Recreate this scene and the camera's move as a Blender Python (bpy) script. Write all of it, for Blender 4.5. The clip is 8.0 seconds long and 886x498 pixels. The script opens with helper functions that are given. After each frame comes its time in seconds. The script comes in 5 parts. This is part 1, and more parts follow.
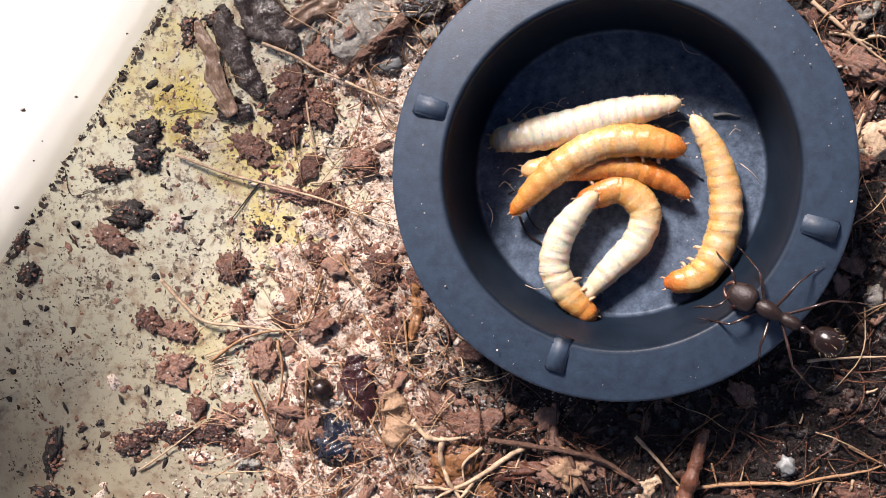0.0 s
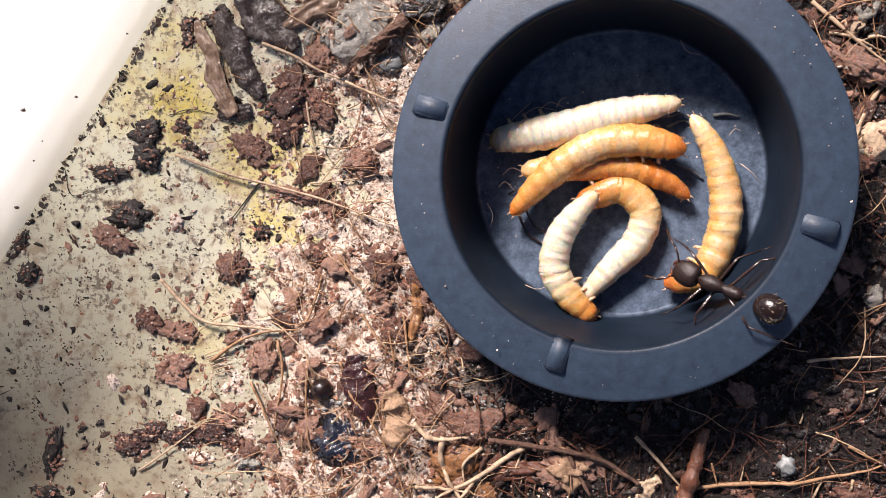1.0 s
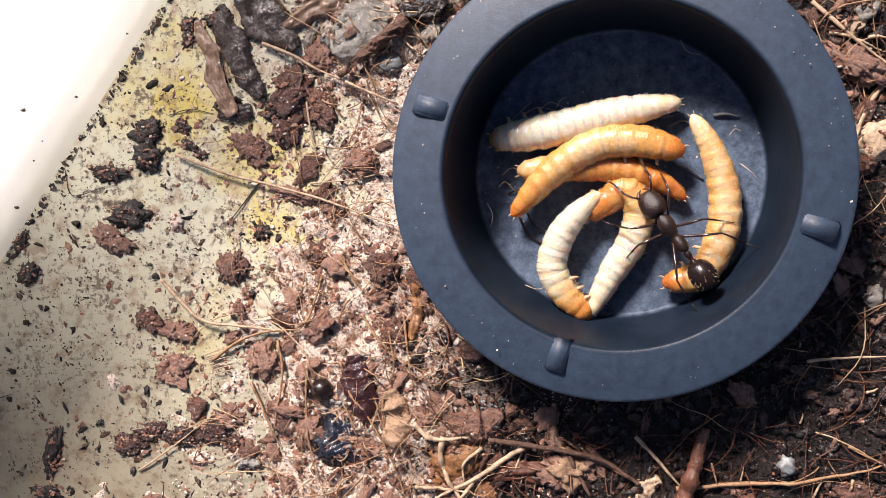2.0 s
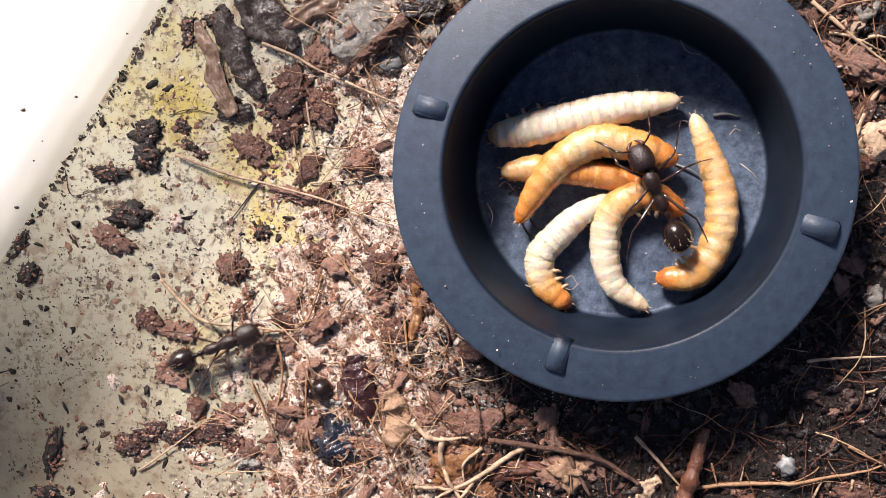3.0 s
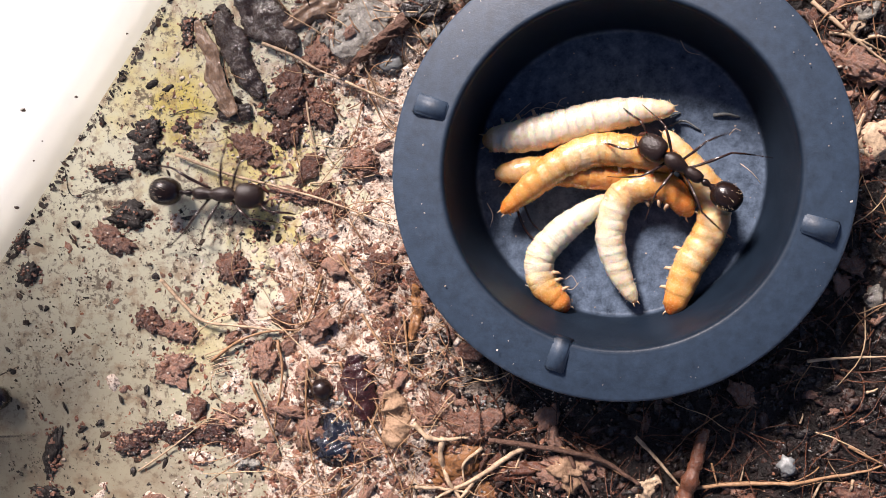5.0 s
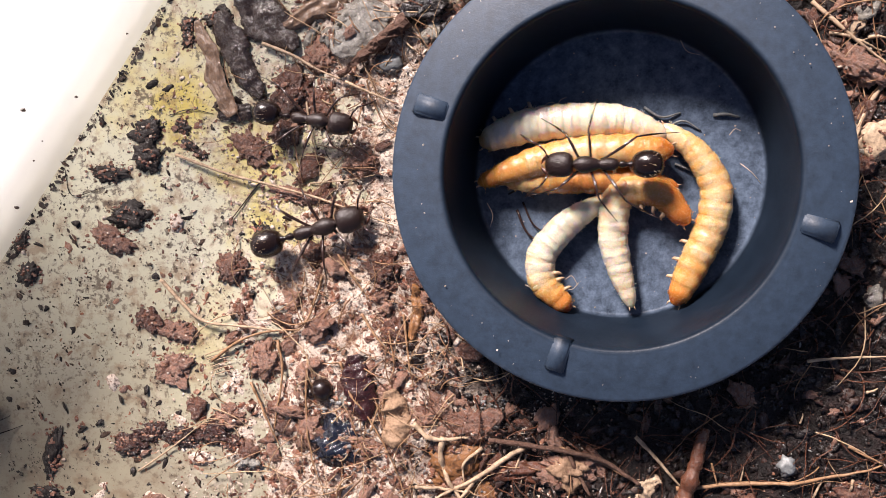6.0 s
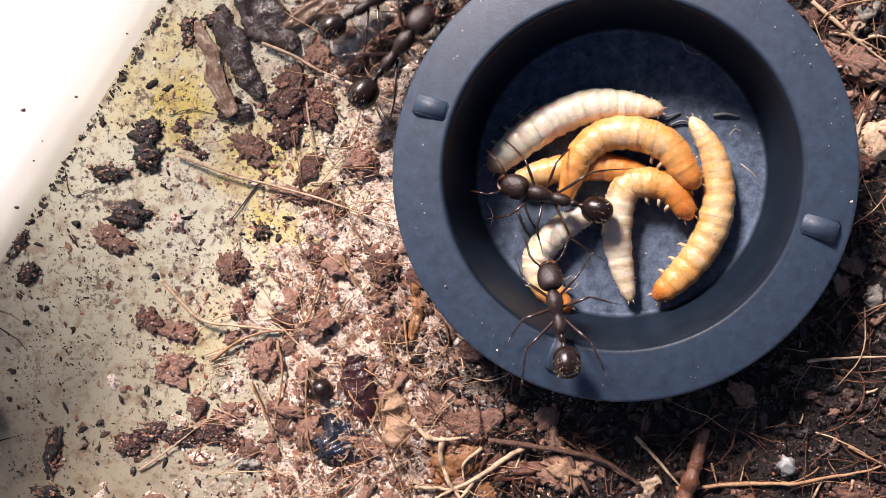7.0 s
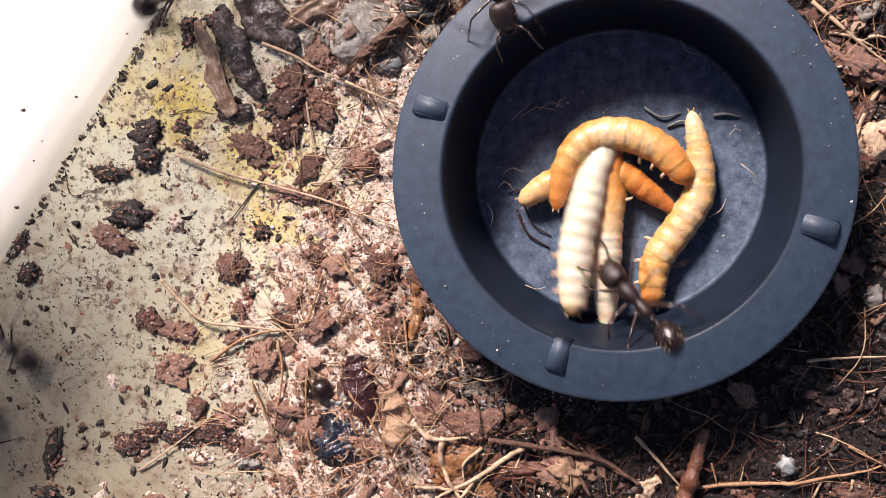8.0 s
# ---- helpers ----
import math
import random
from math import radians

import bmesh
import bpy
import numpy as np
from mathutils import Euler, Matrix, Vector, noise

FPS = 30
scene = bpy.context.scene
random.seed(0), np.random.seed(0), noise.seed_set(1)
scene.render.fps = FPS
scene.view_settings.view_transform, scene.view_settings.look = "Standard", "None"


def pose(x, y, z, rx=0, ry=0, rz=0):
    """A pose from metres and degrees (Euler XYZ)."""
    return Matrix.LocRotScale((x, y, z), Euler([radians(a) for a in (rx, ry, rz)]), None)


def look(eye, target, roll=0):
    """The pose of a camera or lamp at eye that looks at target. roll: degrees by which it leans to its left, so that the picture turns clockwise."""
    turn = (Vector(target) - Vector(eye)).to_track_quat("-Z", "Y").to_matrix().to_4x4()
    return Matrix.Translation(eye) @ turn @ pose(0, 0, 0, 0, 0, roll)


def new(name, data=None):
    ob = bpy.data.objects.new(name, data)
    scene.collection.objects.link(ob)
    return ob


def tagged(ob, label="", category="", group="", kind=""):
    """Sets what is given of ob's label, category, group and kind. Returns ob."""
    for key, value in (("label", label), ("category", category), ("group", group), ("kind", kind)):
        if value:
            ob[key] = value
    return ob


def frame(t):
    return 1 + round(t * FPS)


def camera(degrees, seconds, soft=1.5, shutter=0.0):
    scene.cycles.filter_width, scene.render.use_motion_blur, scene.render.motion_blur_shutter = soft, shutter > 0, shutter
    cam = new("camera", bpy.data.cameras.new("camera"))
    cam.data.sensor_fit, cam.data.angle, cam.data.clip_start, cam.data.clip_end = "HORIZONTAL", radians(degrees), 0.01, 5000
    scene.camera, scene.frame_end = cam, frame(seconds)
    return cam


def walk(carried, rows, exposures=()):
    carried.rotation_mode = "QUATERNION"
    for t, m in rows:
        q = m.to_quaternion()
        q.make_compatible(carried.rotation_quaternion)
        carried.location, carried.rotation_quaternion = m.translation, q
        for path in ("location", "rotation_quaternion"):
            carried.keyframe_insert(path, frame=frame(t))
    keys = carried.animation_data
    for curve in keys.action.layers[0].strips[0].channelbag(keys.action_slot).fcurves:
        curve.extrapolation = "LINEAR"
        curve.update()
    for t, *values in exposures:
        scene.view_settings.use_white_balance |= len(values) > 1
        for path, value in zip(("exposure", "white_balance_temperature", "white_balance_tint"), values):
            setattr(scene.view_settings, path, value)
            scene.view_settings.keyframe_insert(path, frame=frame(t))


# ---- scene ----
# Lengths below are in millimetres; MM turns them into metres.
MM = 0.001

# ---- camera, standing still above the feeding dish ----
cam = camera(45, 8.0, soft=0.5, shutter=0.35)
EYE = pose(0, 0, 111.3 * MM, -4.260, 9.599, -0.358)
walk(cam, [(0.0, EYE), (8.0, EYE)], exposures=[(0.0, 0.92, 6950, 20), (6.0, 0.92, 6950, 21), (6.5, 0.92, 7050, 24), (8.0, 0.92, 7050, 24)])

# ---- daylight ----
SUN_AZIMUTH, SUN_HEIGHT = 114.0, 39.0   # degrees, counted from +x
world = bpy.data.worlds.new("world")
scene.world = world
world.use_nodes = True
wn = world.node_tree.nodes
sky = wn.new("ShaderNodeTexSky")
sky.sky_type, sky.sun_disc = "NISHITA", False
sky.air_density, sky.dust_density = 0.35, 0.4
sky.sun_elevation, sky.sun_rotation = radians(SUN_HEIGHT), radians(90 - SUN_AZIMUTH)
world.node_tree.links.new(sky.outputs[0], wn["Background"].inputs[0])
wn["Background"].inputs[1].default_value = 0.082
sun = new("sun", bpy.data.lights.new("sun", "SUN"))
sun.data.energy, sun.data.angle, sun.data.color = 4.5, radians(13.0), (1.0, 0.97, 0.94)
sun.matrix_world = look((math.cos(radians(SUN_AZIMUTH)) * math.cos(radians(SUN_HEIGHT)),
                         math.sin(radians(SUN_AZIMUTH)) * math.cos(radians(SUN_HEIGHT)),
                         math.sin(radians(SUN_HEIGHT))), (0, 0, 0))


# ---- materials ----
class Mat:
    """A node material; coordinates in millimetres of the object or of the world."""

    def __init__(self, name, space="Object"):
        self.m = bpy.data.materials.new(name)
        self.m.use_nodes = True
        self.t = self.m.node_tree
        self.b = self.t.nodes["Principled BSDF"]
        tc = self.t.nodes.new("ShaderNodeTexCoord")
        mp = self.t.nodes.new("ShaderNodeVectorMath")
        mp.operation = "SCALE"
        mp.inputs["Scale"].default_value = 1000.0
        if space == "World":
            geo = self.t.nodes.new("ShaderNodeNewGeometry")
            self.join(geo.outputs["Position"], mp.inputs[0])
        else:
            self.join(tc.outputs["Object"], mp.inputs[0])
        self.co = mp.outputs[0]

    def join(self, a, b):
        self.t.links.new(a, b)

    def put(self, key, value):
        s = self.b.inputs[key]
        if isinstance(value, bpy.types.NodeSocket):
            self.join(value, s)
        else:
            s.default_value = (*value, 1) if s.type == "RGBA" else value
        return self

    def noise(self, scale, detail=4.0, rough=0.6, co=None, distort=0.0):
        n = self.t.nodes.new("ShaderNodeTexNoise")
        n.inputs["Scale"].default_value = scale
        n.inputs["Detail"].default_value = detail
        n.inputs["Roughness"].default_value = rough
        n.inputs["Distortion"].default_value = distort
        self.join(co or self.co, n.inputs["Vector"])
        return n.outputs["Fac"]

    def ramp(self, fac, *stops, smooth=False):
        n = self.t.nodes.new("ShaderNodeValToRGB")
        e = n.color_ramp.elements
        while len(e) < len(stops):
            e.new(0.5)
        for k, (at, col) in zip(e, stops):
            k.position = at
            k.color = (col, col, col, 1) if isinstance(col, (int, float)) else (*col, 1)
        if smooth:
            n.color_ramp.interpolation = "EASE"
        self.join(fac, n.inputs[0])
        return n.outputs[0]

    def mix(self, fac, a, b, blend="MIX"):
        n = self.t.nodes.new("ShaderNodeMix")
        n.data_type, n.blend_type = "RGBA", blend
        for sock, v in ((n.inputs[0], fac), (n.inputs[6], a), (n.inputs[7], b)):
            if isinstance(v, bpy.types.NodeSocket):
                self.join(v, sock)
            elif isinstance(v, tuple):
                sock.default_value = (*v, 1)
            else:
                sock.default_value = v
        return n.outputs[2]

    def math(self, op, a, b=0.0):
        n = self.t.nodes.new("ShaderNodeMath")
        n.operation = op
        for sock, v in ((n.inputs[0], a), (n.inputs[1], b)):
            if isinstance(v, bpy.types.NodeSocket):
                self.join(v, sock)
            else:
                sock.default_value = v
        return n.outputs[0]

    def axis(self, which):
        n = self.t.nodes.new("ShaderNodeSeparateXYZ")
        self.join(self.co, n.inputs[0])
        return n.outputs[which]

    def island(self):
        return self.t.nodes.new("ShaderNodeNewGeometry").outputs["Random Per Island"]

    def each(self):
        return self.t.nodes.new("ShaderNodeObjectInfo").outputs["Random"]

    def bump(self, height, depth, strength=1.0):
        n = self.t.nodes.new("ShaderNodeBump")
        n.inputs["Strength"].default_value = strength
        n.inputs["Distance"].default_value = depth * MM
        self.join(height, n.inputs["Height"])
        self.join(n.outputs[0], self.b.inputs["Normal"])
        return self


def mat_dish():
    k = Mat("dish_plastic")
    n, f = k.noise(0.35, 5), k.noise(6.0, 3)
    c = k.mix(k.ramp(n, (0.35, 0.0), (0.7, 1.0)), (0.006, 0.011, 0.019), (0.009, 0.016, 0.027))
    scuff = k.math("MULTIPLY", k.ramp(k.noise(1.1, 8, 0.8), (0.58, 0.0), (0.76, 0.8)), k.ramp(k.noise(0.16, 2), (0.4, 0.1), (0.6, 0.7)))
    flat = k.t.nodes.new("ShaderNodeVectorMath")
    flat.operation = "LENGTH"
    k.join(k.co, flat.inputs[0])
    floor_mask = k.ramp(k.math("MULTIPLY", flat.outputs["Value"], 0.05), (0.715, 1.0), (0.735, 0.0))     # the floor is paler, with scratchy mottling
    c = k.mix(k.math("MULTIPLY", floor_mask, k.ramp(k.noise(0.8, 8, 0.8), (0.30, 0.1), (0.70, 1.0))), c, (0.135, 0.182, 0.255))
    rim = k.ramp(k.math("MULTIPLY", flat.outputs["Value"], 0.04), (0.775, 0.0), (0.795, 1.0))       # the rim is mottled and paler than the well's wall
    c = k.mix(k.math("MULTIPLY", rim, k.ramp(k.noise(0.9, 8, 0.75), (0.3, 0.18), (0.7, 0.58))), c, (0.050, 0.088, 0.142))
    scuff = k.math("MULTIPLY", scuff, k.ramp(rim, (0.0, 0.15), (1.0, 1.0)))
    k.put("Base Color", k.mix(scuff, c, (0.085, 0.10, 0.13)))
    k.put("Roughness", k.mix(rim, k.ramp(f, (0.3, 0.38), (0.7, 0.52)), k.ramp(f, (0.3, 0.50), (0.7, 0.62))))
    k.put("Specular IOR Level", k.ramp(rim, (0.0, 0.12), (1.0, 0.55)))
    return k.bump(k.math("ADD", f, k.math("MULTIPLY", n, 0.8)), 0.04, 0.4).m


def mat_tub(name, thin, soiled, clear=0.0):
    """Cloudy polythene; thin: the share of light scattered through it, clear: the share that passes straight, soiled: stained."""
    k = Mat(name, "World")
    big, fine = k.noise(0.05, 4), k.noise(1.3, 7, 0.72)
    base = k.mix(k.ramp(big, (0.35, 0.0), (0.65, 1.0)), (0.61, 0.59, 0.415), (0.73, 0.715, 0.545))
    grime_shade = k.math("ADD", k.math("ADD", k.math("MULTIPLY", k.axis(0), -0.014), k.math("MULTIPLY", k.axis(1), -0.030)), k.math("MULTIPLY", k.noise(0.10, 5), 0.8))    # darker towards one end: shade painted into the colour, over some grime
    if soiled:
        for cx, cy, reach, much in ((-48.5, 8.0, 13.0, 0.95), (-38.0, 1.0, 13.0, 0.8), (-35.0, -7.0, 10.0, 0.7), (-46.0, -18.0, 9.0, 0.45)):     # yellow stains
            off = k.t.nodes.new("ShaderNodeVectorMath")
            off.operation = "DISTANCE"
            k.join(k.co, off.inputs[0])
            off.inputs[1].default_value = (cx, cy, 0)
            near = k.math("ADD", k.math("MULTIPLY", off.outputs["Value"], -1.0 / reach), k.math("MULTIPLY", k.noise(0.22, 5, 0.65), 1.6))
            base = k.mix(k.ramp(near, (0.10, 0.0), (0.75, much)), base, (0.66, 0.53, 0.13))
        smear = k.noise(0.42, 8, 0.72)
        base = k.mix(k.ramp(smear, (0.50, 0.0), (0.62, 0.70)), base, (0.30, 0.165, 0.085))
        base = k.mix(k.ramp(k.noise(0.9, 8, 0.75), (0.555, 0.0), (0.61, 0.80)), base, (0.105, 0.052, 0.032))
        pepper = k.math("ADD", k.noise(1.3, 5, 0.66), k.math("MULTIPLY", k.noise(0.20, 4, 0.6), 0.7))     # dried splashes in clusters
        base = k.mix(k.ramp(k.math("MULTIPLY", pepper, 0.7), (0.655, 0.0), (0.700, 0.80)), base, (0.060, 0.034, 0.022))
        base = k.mix(k.ramp(k.math("MULTIPLY", grime_shade, 0.4), (0.48, 0.0), (0.90, 0.75)), base, (0.165, 0.125, 0.080))
        crust = k.ramp(k.math("ADD", k.math("MULTIPLY", k.axis(0), 0.018), k.math("ADD", k.noise(0.14, 4), 0.74)), (0.34, 0.05), (0.66, 0.85))     # thicker towards the soil
        base = k.mix(k.math("MULTIPLY", crust, k.ramp(k.noise(0.85, 9, 0.78), (0.50, 0.0), (0.62, 0.9))), base, (0.76, 0.67, 0.56))
    else:
        base = k.mix(k.ramp(k.noise(0.4, 5), (0.66, 0.0), (0.76, 0.4)), (0.82, 0.79, 0.64), (0.45, 0.43, 0.38))
        # the same painted end shade dims the wall's colour and its clearness
        base = k.mix(k.ramp(k.math("MULTIPLY", grime_shade, 0.4), (0.36, 0.0), (0.70, 0.7)), base, (0.42, 0.38, 0.29))
    k.put("Base Color", base).put("Roughness", k.ramp(fine, (0.35, 0.28), (0.7, 0.6)))
    k.put("Specular IOR Level", 0.4)
    k.bump(fine, 0.10, 0.4)
    tr = k.t.nodes.new("ShaderNodeBsdfTranslucent")
    tr.inputs[0].default_value = (0.98, 0.98, 0.95, 1)
    mx = k.t.nodes.new("ShaderNodeMixShader")
    mx.inputs[0].default_value = thin
    k.join(k.b.outputs[0], mx.inputs[1])
    k.join(tr.outputs[0], mx.inputs[2])
    out = mx.outputs[0]
    if clear:
        see = k.t.nodes.new("ShaderNodeBsdfTransparent")
        m2 = k.t.nodes.new("ShaderNodeMixShader")
        pass_by = k.ramp(k.math("MULTIPLY", k.axis(2), 0.1), (0.0, 0.26), (0.10, 0.42), (0.36, 0.62), (0.6, clear))     # the foot is thicker
        k.join(k.math("MULTIPLY", pass_by, k.ramp(k.math("MULTIPLY", grime_shade, 0.4), (0.36, 1.0), (0.70, 0.45))), m2.inputs[0])
        k.join(out, m2.inputs[1])
        k.join(see.outputs[0], m2.inputs[2])
        out = m2.outputs[0]
    k.join(out, k.t.nodes["Material Output"].inputs[0])
    return k.m


def mat_table():
    k = Mat("table_paint", "World")
    n = k.noise(0.05, 5)
    k.put("Base Color", k.mix(n, (0.76, 0.75, 0.72), (0.84, 0.83, 0.80))).put("Roughness", 0.5)
    return k.m


def mat_soil():
    """Dry and pale-crusted on the tub's bare side; beyond, damp, its dark tones holding some painted shade."""
    k = Mat("soil", "World")
    big, mid, fine = k.noise(0.12, 4), k.noise(0.75, 6, 0.68), k.noise(3.4, 5, 0.7)
    dry = k.ramp(mid, (0.28, (0.05, 0.02, 0.012)), (0.36, (0.30, 0.15, 0.095)), (0.42, (0.54, 0.38, 0.28)), (0.51, (0.76, 0.64, 0.53)))
    dry = k.mix(k.ramp(fine, (0.52, 0.0), (0.62, 0.8)), dry, (0.14, 0.06, 0.035))
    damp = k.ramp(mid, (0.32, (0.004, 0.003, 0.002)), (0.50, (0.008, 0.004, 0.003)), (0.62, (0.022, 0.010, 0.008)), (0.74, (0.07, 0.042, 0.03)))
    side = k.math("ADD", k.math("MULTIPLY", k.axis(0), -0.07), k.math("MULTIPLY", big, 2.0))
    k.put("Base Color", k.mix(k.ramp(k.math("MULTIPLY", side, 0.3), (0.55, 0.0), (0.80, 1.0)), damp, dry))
    k.put("Roughness", k.ramp(fine, (0.4, 0.25), (0.6, 0.85)))
    return k.bump(k.math("ADD", mid, k.math("MULTIPLY", fine, 0.5)), 0.6, 1.0).m


def mat_grain(name, stops, rough=(0.4, 0.85), bump=0.2, spec=0.5, grit=0.0, single=False):
    """Crumbs and scraps: each island takes its own tone from the stops."""
    k = Mat(name, "World")
    f = k.noise(2.6, 5, 0.7)
    tone = k.math("ADD", k.math("MULTIPLY", k.each() if single else k.island(), 0.55), k.math("MULTIPLY", k.noise(1.1, 6, 0.7), 0.6))
    c = k.ramp(tone, *stops)
    c = k.mix(k.ramp(f, (0.4, 0.0), (0.65, 0.5)), c, (0.02, 0.012, 0.008))
    if grit:
        c = k.mix(k.ramp(k.noise(3.3, 5, 0.75), (0.56, 0.0), (0.70, grit)), c, (0.42, 0.27, 0.19))
    k.put("Base Color", c)
    k.put("Roughness", k.ramp(f, (0.40, rough[0]), (0.62, rough[1]))).put("Specular IOR Level", spec)
    return k.bump(f, bump, 0.8).m


def mat_skin():
    """Larva skin: the tone runs along the whole body, amber or cream, with soft bands at the joints, a paler back and
    fine flecks of painted shine.
    """
    k = Mat("larva_skin")
    at = k.t.nodes.new("ShaderNodeAttribute")
    at.attribute_name = "rest"              # place on the stretched-out body, in millimetres
    k.co = at.outputs["Vector"]
    own = k.t.nodes.new("ShaderNodeAttribute")
    own.attribute_name = "tone"
    tone, x, z = own.outputs["Fac"], k.axis(0), k.axis(2)
    f, g, h = k.noise(1.4, 4), k.noise(0.34, 4), k.noise(4.2, 5, 0.7)
    wave = k.math("COSINE", k.math("MULTIPLY", k.math("ADD", x, k.math("MULTIPLY", f, 0.35)), 2 * math.pi / 1.5))
    joint = k.ramp(k.math("MULTIPLY", k.math("ADD", wave, 1.0), 0.5), (0.35, 0.0), (1.0, 1.0), smooth=True)
    tone = k.math("ADD", tone, k.math("MULTIPLY", k.math("SUBTRACT", g, 0.5), 0.5))
    tone = k.math("ADD", tone, k.math("MULTIPLY", k.math("SUBTRACT", f, 0.5), 0.26))
    tone = k.math("ADD", tone, k.math("MULTIPLY", joint, 0.045))
    tone = k.math("SUBTRACT", tone, k.math("MULTIPLY", k.ramp(k.math("MULTIPLY", z, 0.6), (0.55, 0.0), (0.98, 1.0), smooth=True), 0.12))    # paler along the back
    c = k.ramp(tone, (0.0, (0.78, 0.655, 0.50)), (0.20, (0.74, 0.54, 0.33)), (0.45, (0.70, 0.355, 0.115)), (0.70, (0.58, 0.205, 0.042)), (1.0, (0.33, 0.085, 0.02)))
    c = k.mix(k.ramp(k.noise(0.7, 5, 0.7), (0.56, 0.0), (0.74, 0.16)), c, (0.52, 0.36, 0.24))      # see-through patches over the gut
    c = k.mix(k.ramp(h, (0.60, 0.0), (0.74, 0.35)), c, (0.74, 0.66, 0.56))                          # pale flecks: grainy whitish shine put into the colour
    k.put("Base Color", c).put("Roughness", k.ramp(h, (0.35, 0.10), (0.65, 0.38))).put("Specular IOR Level", 0.5)
    k.put("Subsurface Weight", 0.9).put("Subsurface Radius", (1.0, 0.55, 0.28)).put("Subsurface Scale", 1.0 * MM)
    relief = k.math("ADD", k.math("ADD", f, k.math("MULTIPLY", h, 0.5)), k.math("MULTIPLY", joint, -0.3))
    k.put("Coat Weight", 0.4).put("Coat Roughness", 0.08)
    return k.bump(relief, 0.14, 0.7).m


def mat_plain(name, col, rough=0.4, spec=0.5, bump=0.03, scale=4.0, vary=0.4):
    k = Mat(name)
    f = k.noise(scale, 4)
    dark = tuple(v * (1 - vary) for v in col)
    k.put("Base Color", k.mix(k.ramp(f, (0.35, 0.0), (0.65, 1.0)), dark, col)).put("Roughness", rough)
    k.put("Specular IOR Level", spec)
    return k.bump(f, bump, 0.6).m


DISH, TABLE, SOIL = mat_dish(), mat_table(), mat_soil()
TUB, TUB_WALL = mat_tub("tub_floor", 0.12, True), mat_tub("tub_wall", 0.6, False, 0.72)
CRUMB = mat_grain("brown_crumb", ((0.1, (0.035, 0.014, 0.009)), (0.4, (0.17, 0.062, 0.037)), (0.7, (0.34, 0.145, 0.085)), (0.95, (0.50, 0.31, 0.20))), rough=(0.06, 0.7), spec=0.8, grit=0.4, bump=0.3)
SPECK = mat_grain("dark_speck", ((0.1, (0.007, 0.005, 0.004)), (0.6, (0.020, 0.012, 0.008)), (0.95, (0.10, 0.055, 0.032))), rough=(0.25, 0.8))
PALE = mat_grain("pale_grain", ((0.1, (0.36, 0.25, 0.17)), (0.5, (0.66, 0.52, 0.41)), (0.95, (0.86, 0.77, 0.68))), bump=0.15, rough=(0.15, 0.7))
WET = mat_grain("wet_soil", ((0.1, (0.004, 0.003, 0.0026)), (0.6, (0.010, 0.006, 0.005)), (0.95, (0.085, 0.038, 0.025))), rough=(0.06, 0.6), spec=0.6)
WET_CLOD = mat_grain("wet_clod", ((0.1, (0.022, 0.009, 0.007)), (0.95, (0.075, 0.030, 0.022))), bump=0.5, rough=(0.06, 0.45), spec=0.8, grit=0.25, single=True)
AMBER = mat_grain("amber_scrap", ((0.1, (0.24, 0.10, 0.035)), (0.95, (0.36, 0.17, 0.07))), bump=0.2, rough=(0.1, 0.4), spec=0.7)
WINE = mat_grain("wine_wet", ((0.1, (0.022, 0.006, 0.006)), (0.95, (0.04, 0.010, 0.010))), bump=0.2, rough=(0.06, 0.3), spec=0.7)
FIBRE = mat_grain("plant_fibre", ((0.1, (0.16, 0.07, 0.035)), (0.5, (0.36, 0.20, 0.10)), (0.95, (0.62, 0.45, 0.28))), bump=0.05)
STRAW = mat_grain("straw", ((0.1, (0.42, 0.28, 0.17)), (0.95, (0.62, 0.46, 0.31))), bump=0.06)
TWIG = mat_grain("twig_bark", ((0.1, (0.08, 0.036, 0.022)), (0.95, (0.15, 0.075, 0.048))), bump=0.4, grit=0.3)
BARK = mat_grain("dark_bark", ((0.1, (0.010, 0.007, 0.006)), (0.95, (0.045, 0.027, 0.019))), bump=0.15, rough=(0.05, 0.42), spec=0.8)
REDWOOD = mat_grain("red_wood", ((0.1, (0.085, 0.028, 0.014)), (0.95, (0.15, 0.055, 0.028))), bump=0.2, rough=(0.15, 0.5), spec=0.6)
TAN = mat_grain("tan_fibre", ((0.1, (0.26, 0.15, 0.085)), (0.95, (0.44, 0.28, 0.17))), bump=0.25, grit=0.3)
HUSK = mat_grain("brown_husk", ((0.1, (0.09, 0.045, 0.026)), (0.95, (0.30, 0.19, 0.12))), bump=0.12, rough=(0.12, 0.45), spec=0.7)
CLOD = mat_grain("soil_clod", ((0.1, (0.045, 0.019, 0.013)), (0.40, (0.15, 0.064, 0.043)), (0.75, (0.40, 0.22, 0.155))), bump=0.7, rough=(0.06, 0.6), spec=0.8, grit=0.7, single=True)
FLAKE = mat_grain("pale_flake", ((0.1, (0.30, 0.26, 0.20)), (0.6, (0.52, 0.48, 0.40)), (0.95, (0.70, 0.67, 0.60))), bump=0.25, rough=(0.04, 0.35), spec=0.9)
FLAKE.node_tree.nodes["Principled BSDF"].inputs["Transmission Weight"].default_value = 0.5      # thin and half clear
# pale and glossy, for grains added as small wet highlights
GLINT = mat_plain("wet_glint", (0.30, 0.30, 0.29), 0.04, 1.0, 0.3, 3.0, 0.5)
STONE = mat_grain("grey_stone", ((0.1, (0.15, 0.16, 0.16)), (0.95, (0.27, 0.285, 0.28))), bump=0.1, rough=(0.15, 0.4))
SKIN = mat_skin()
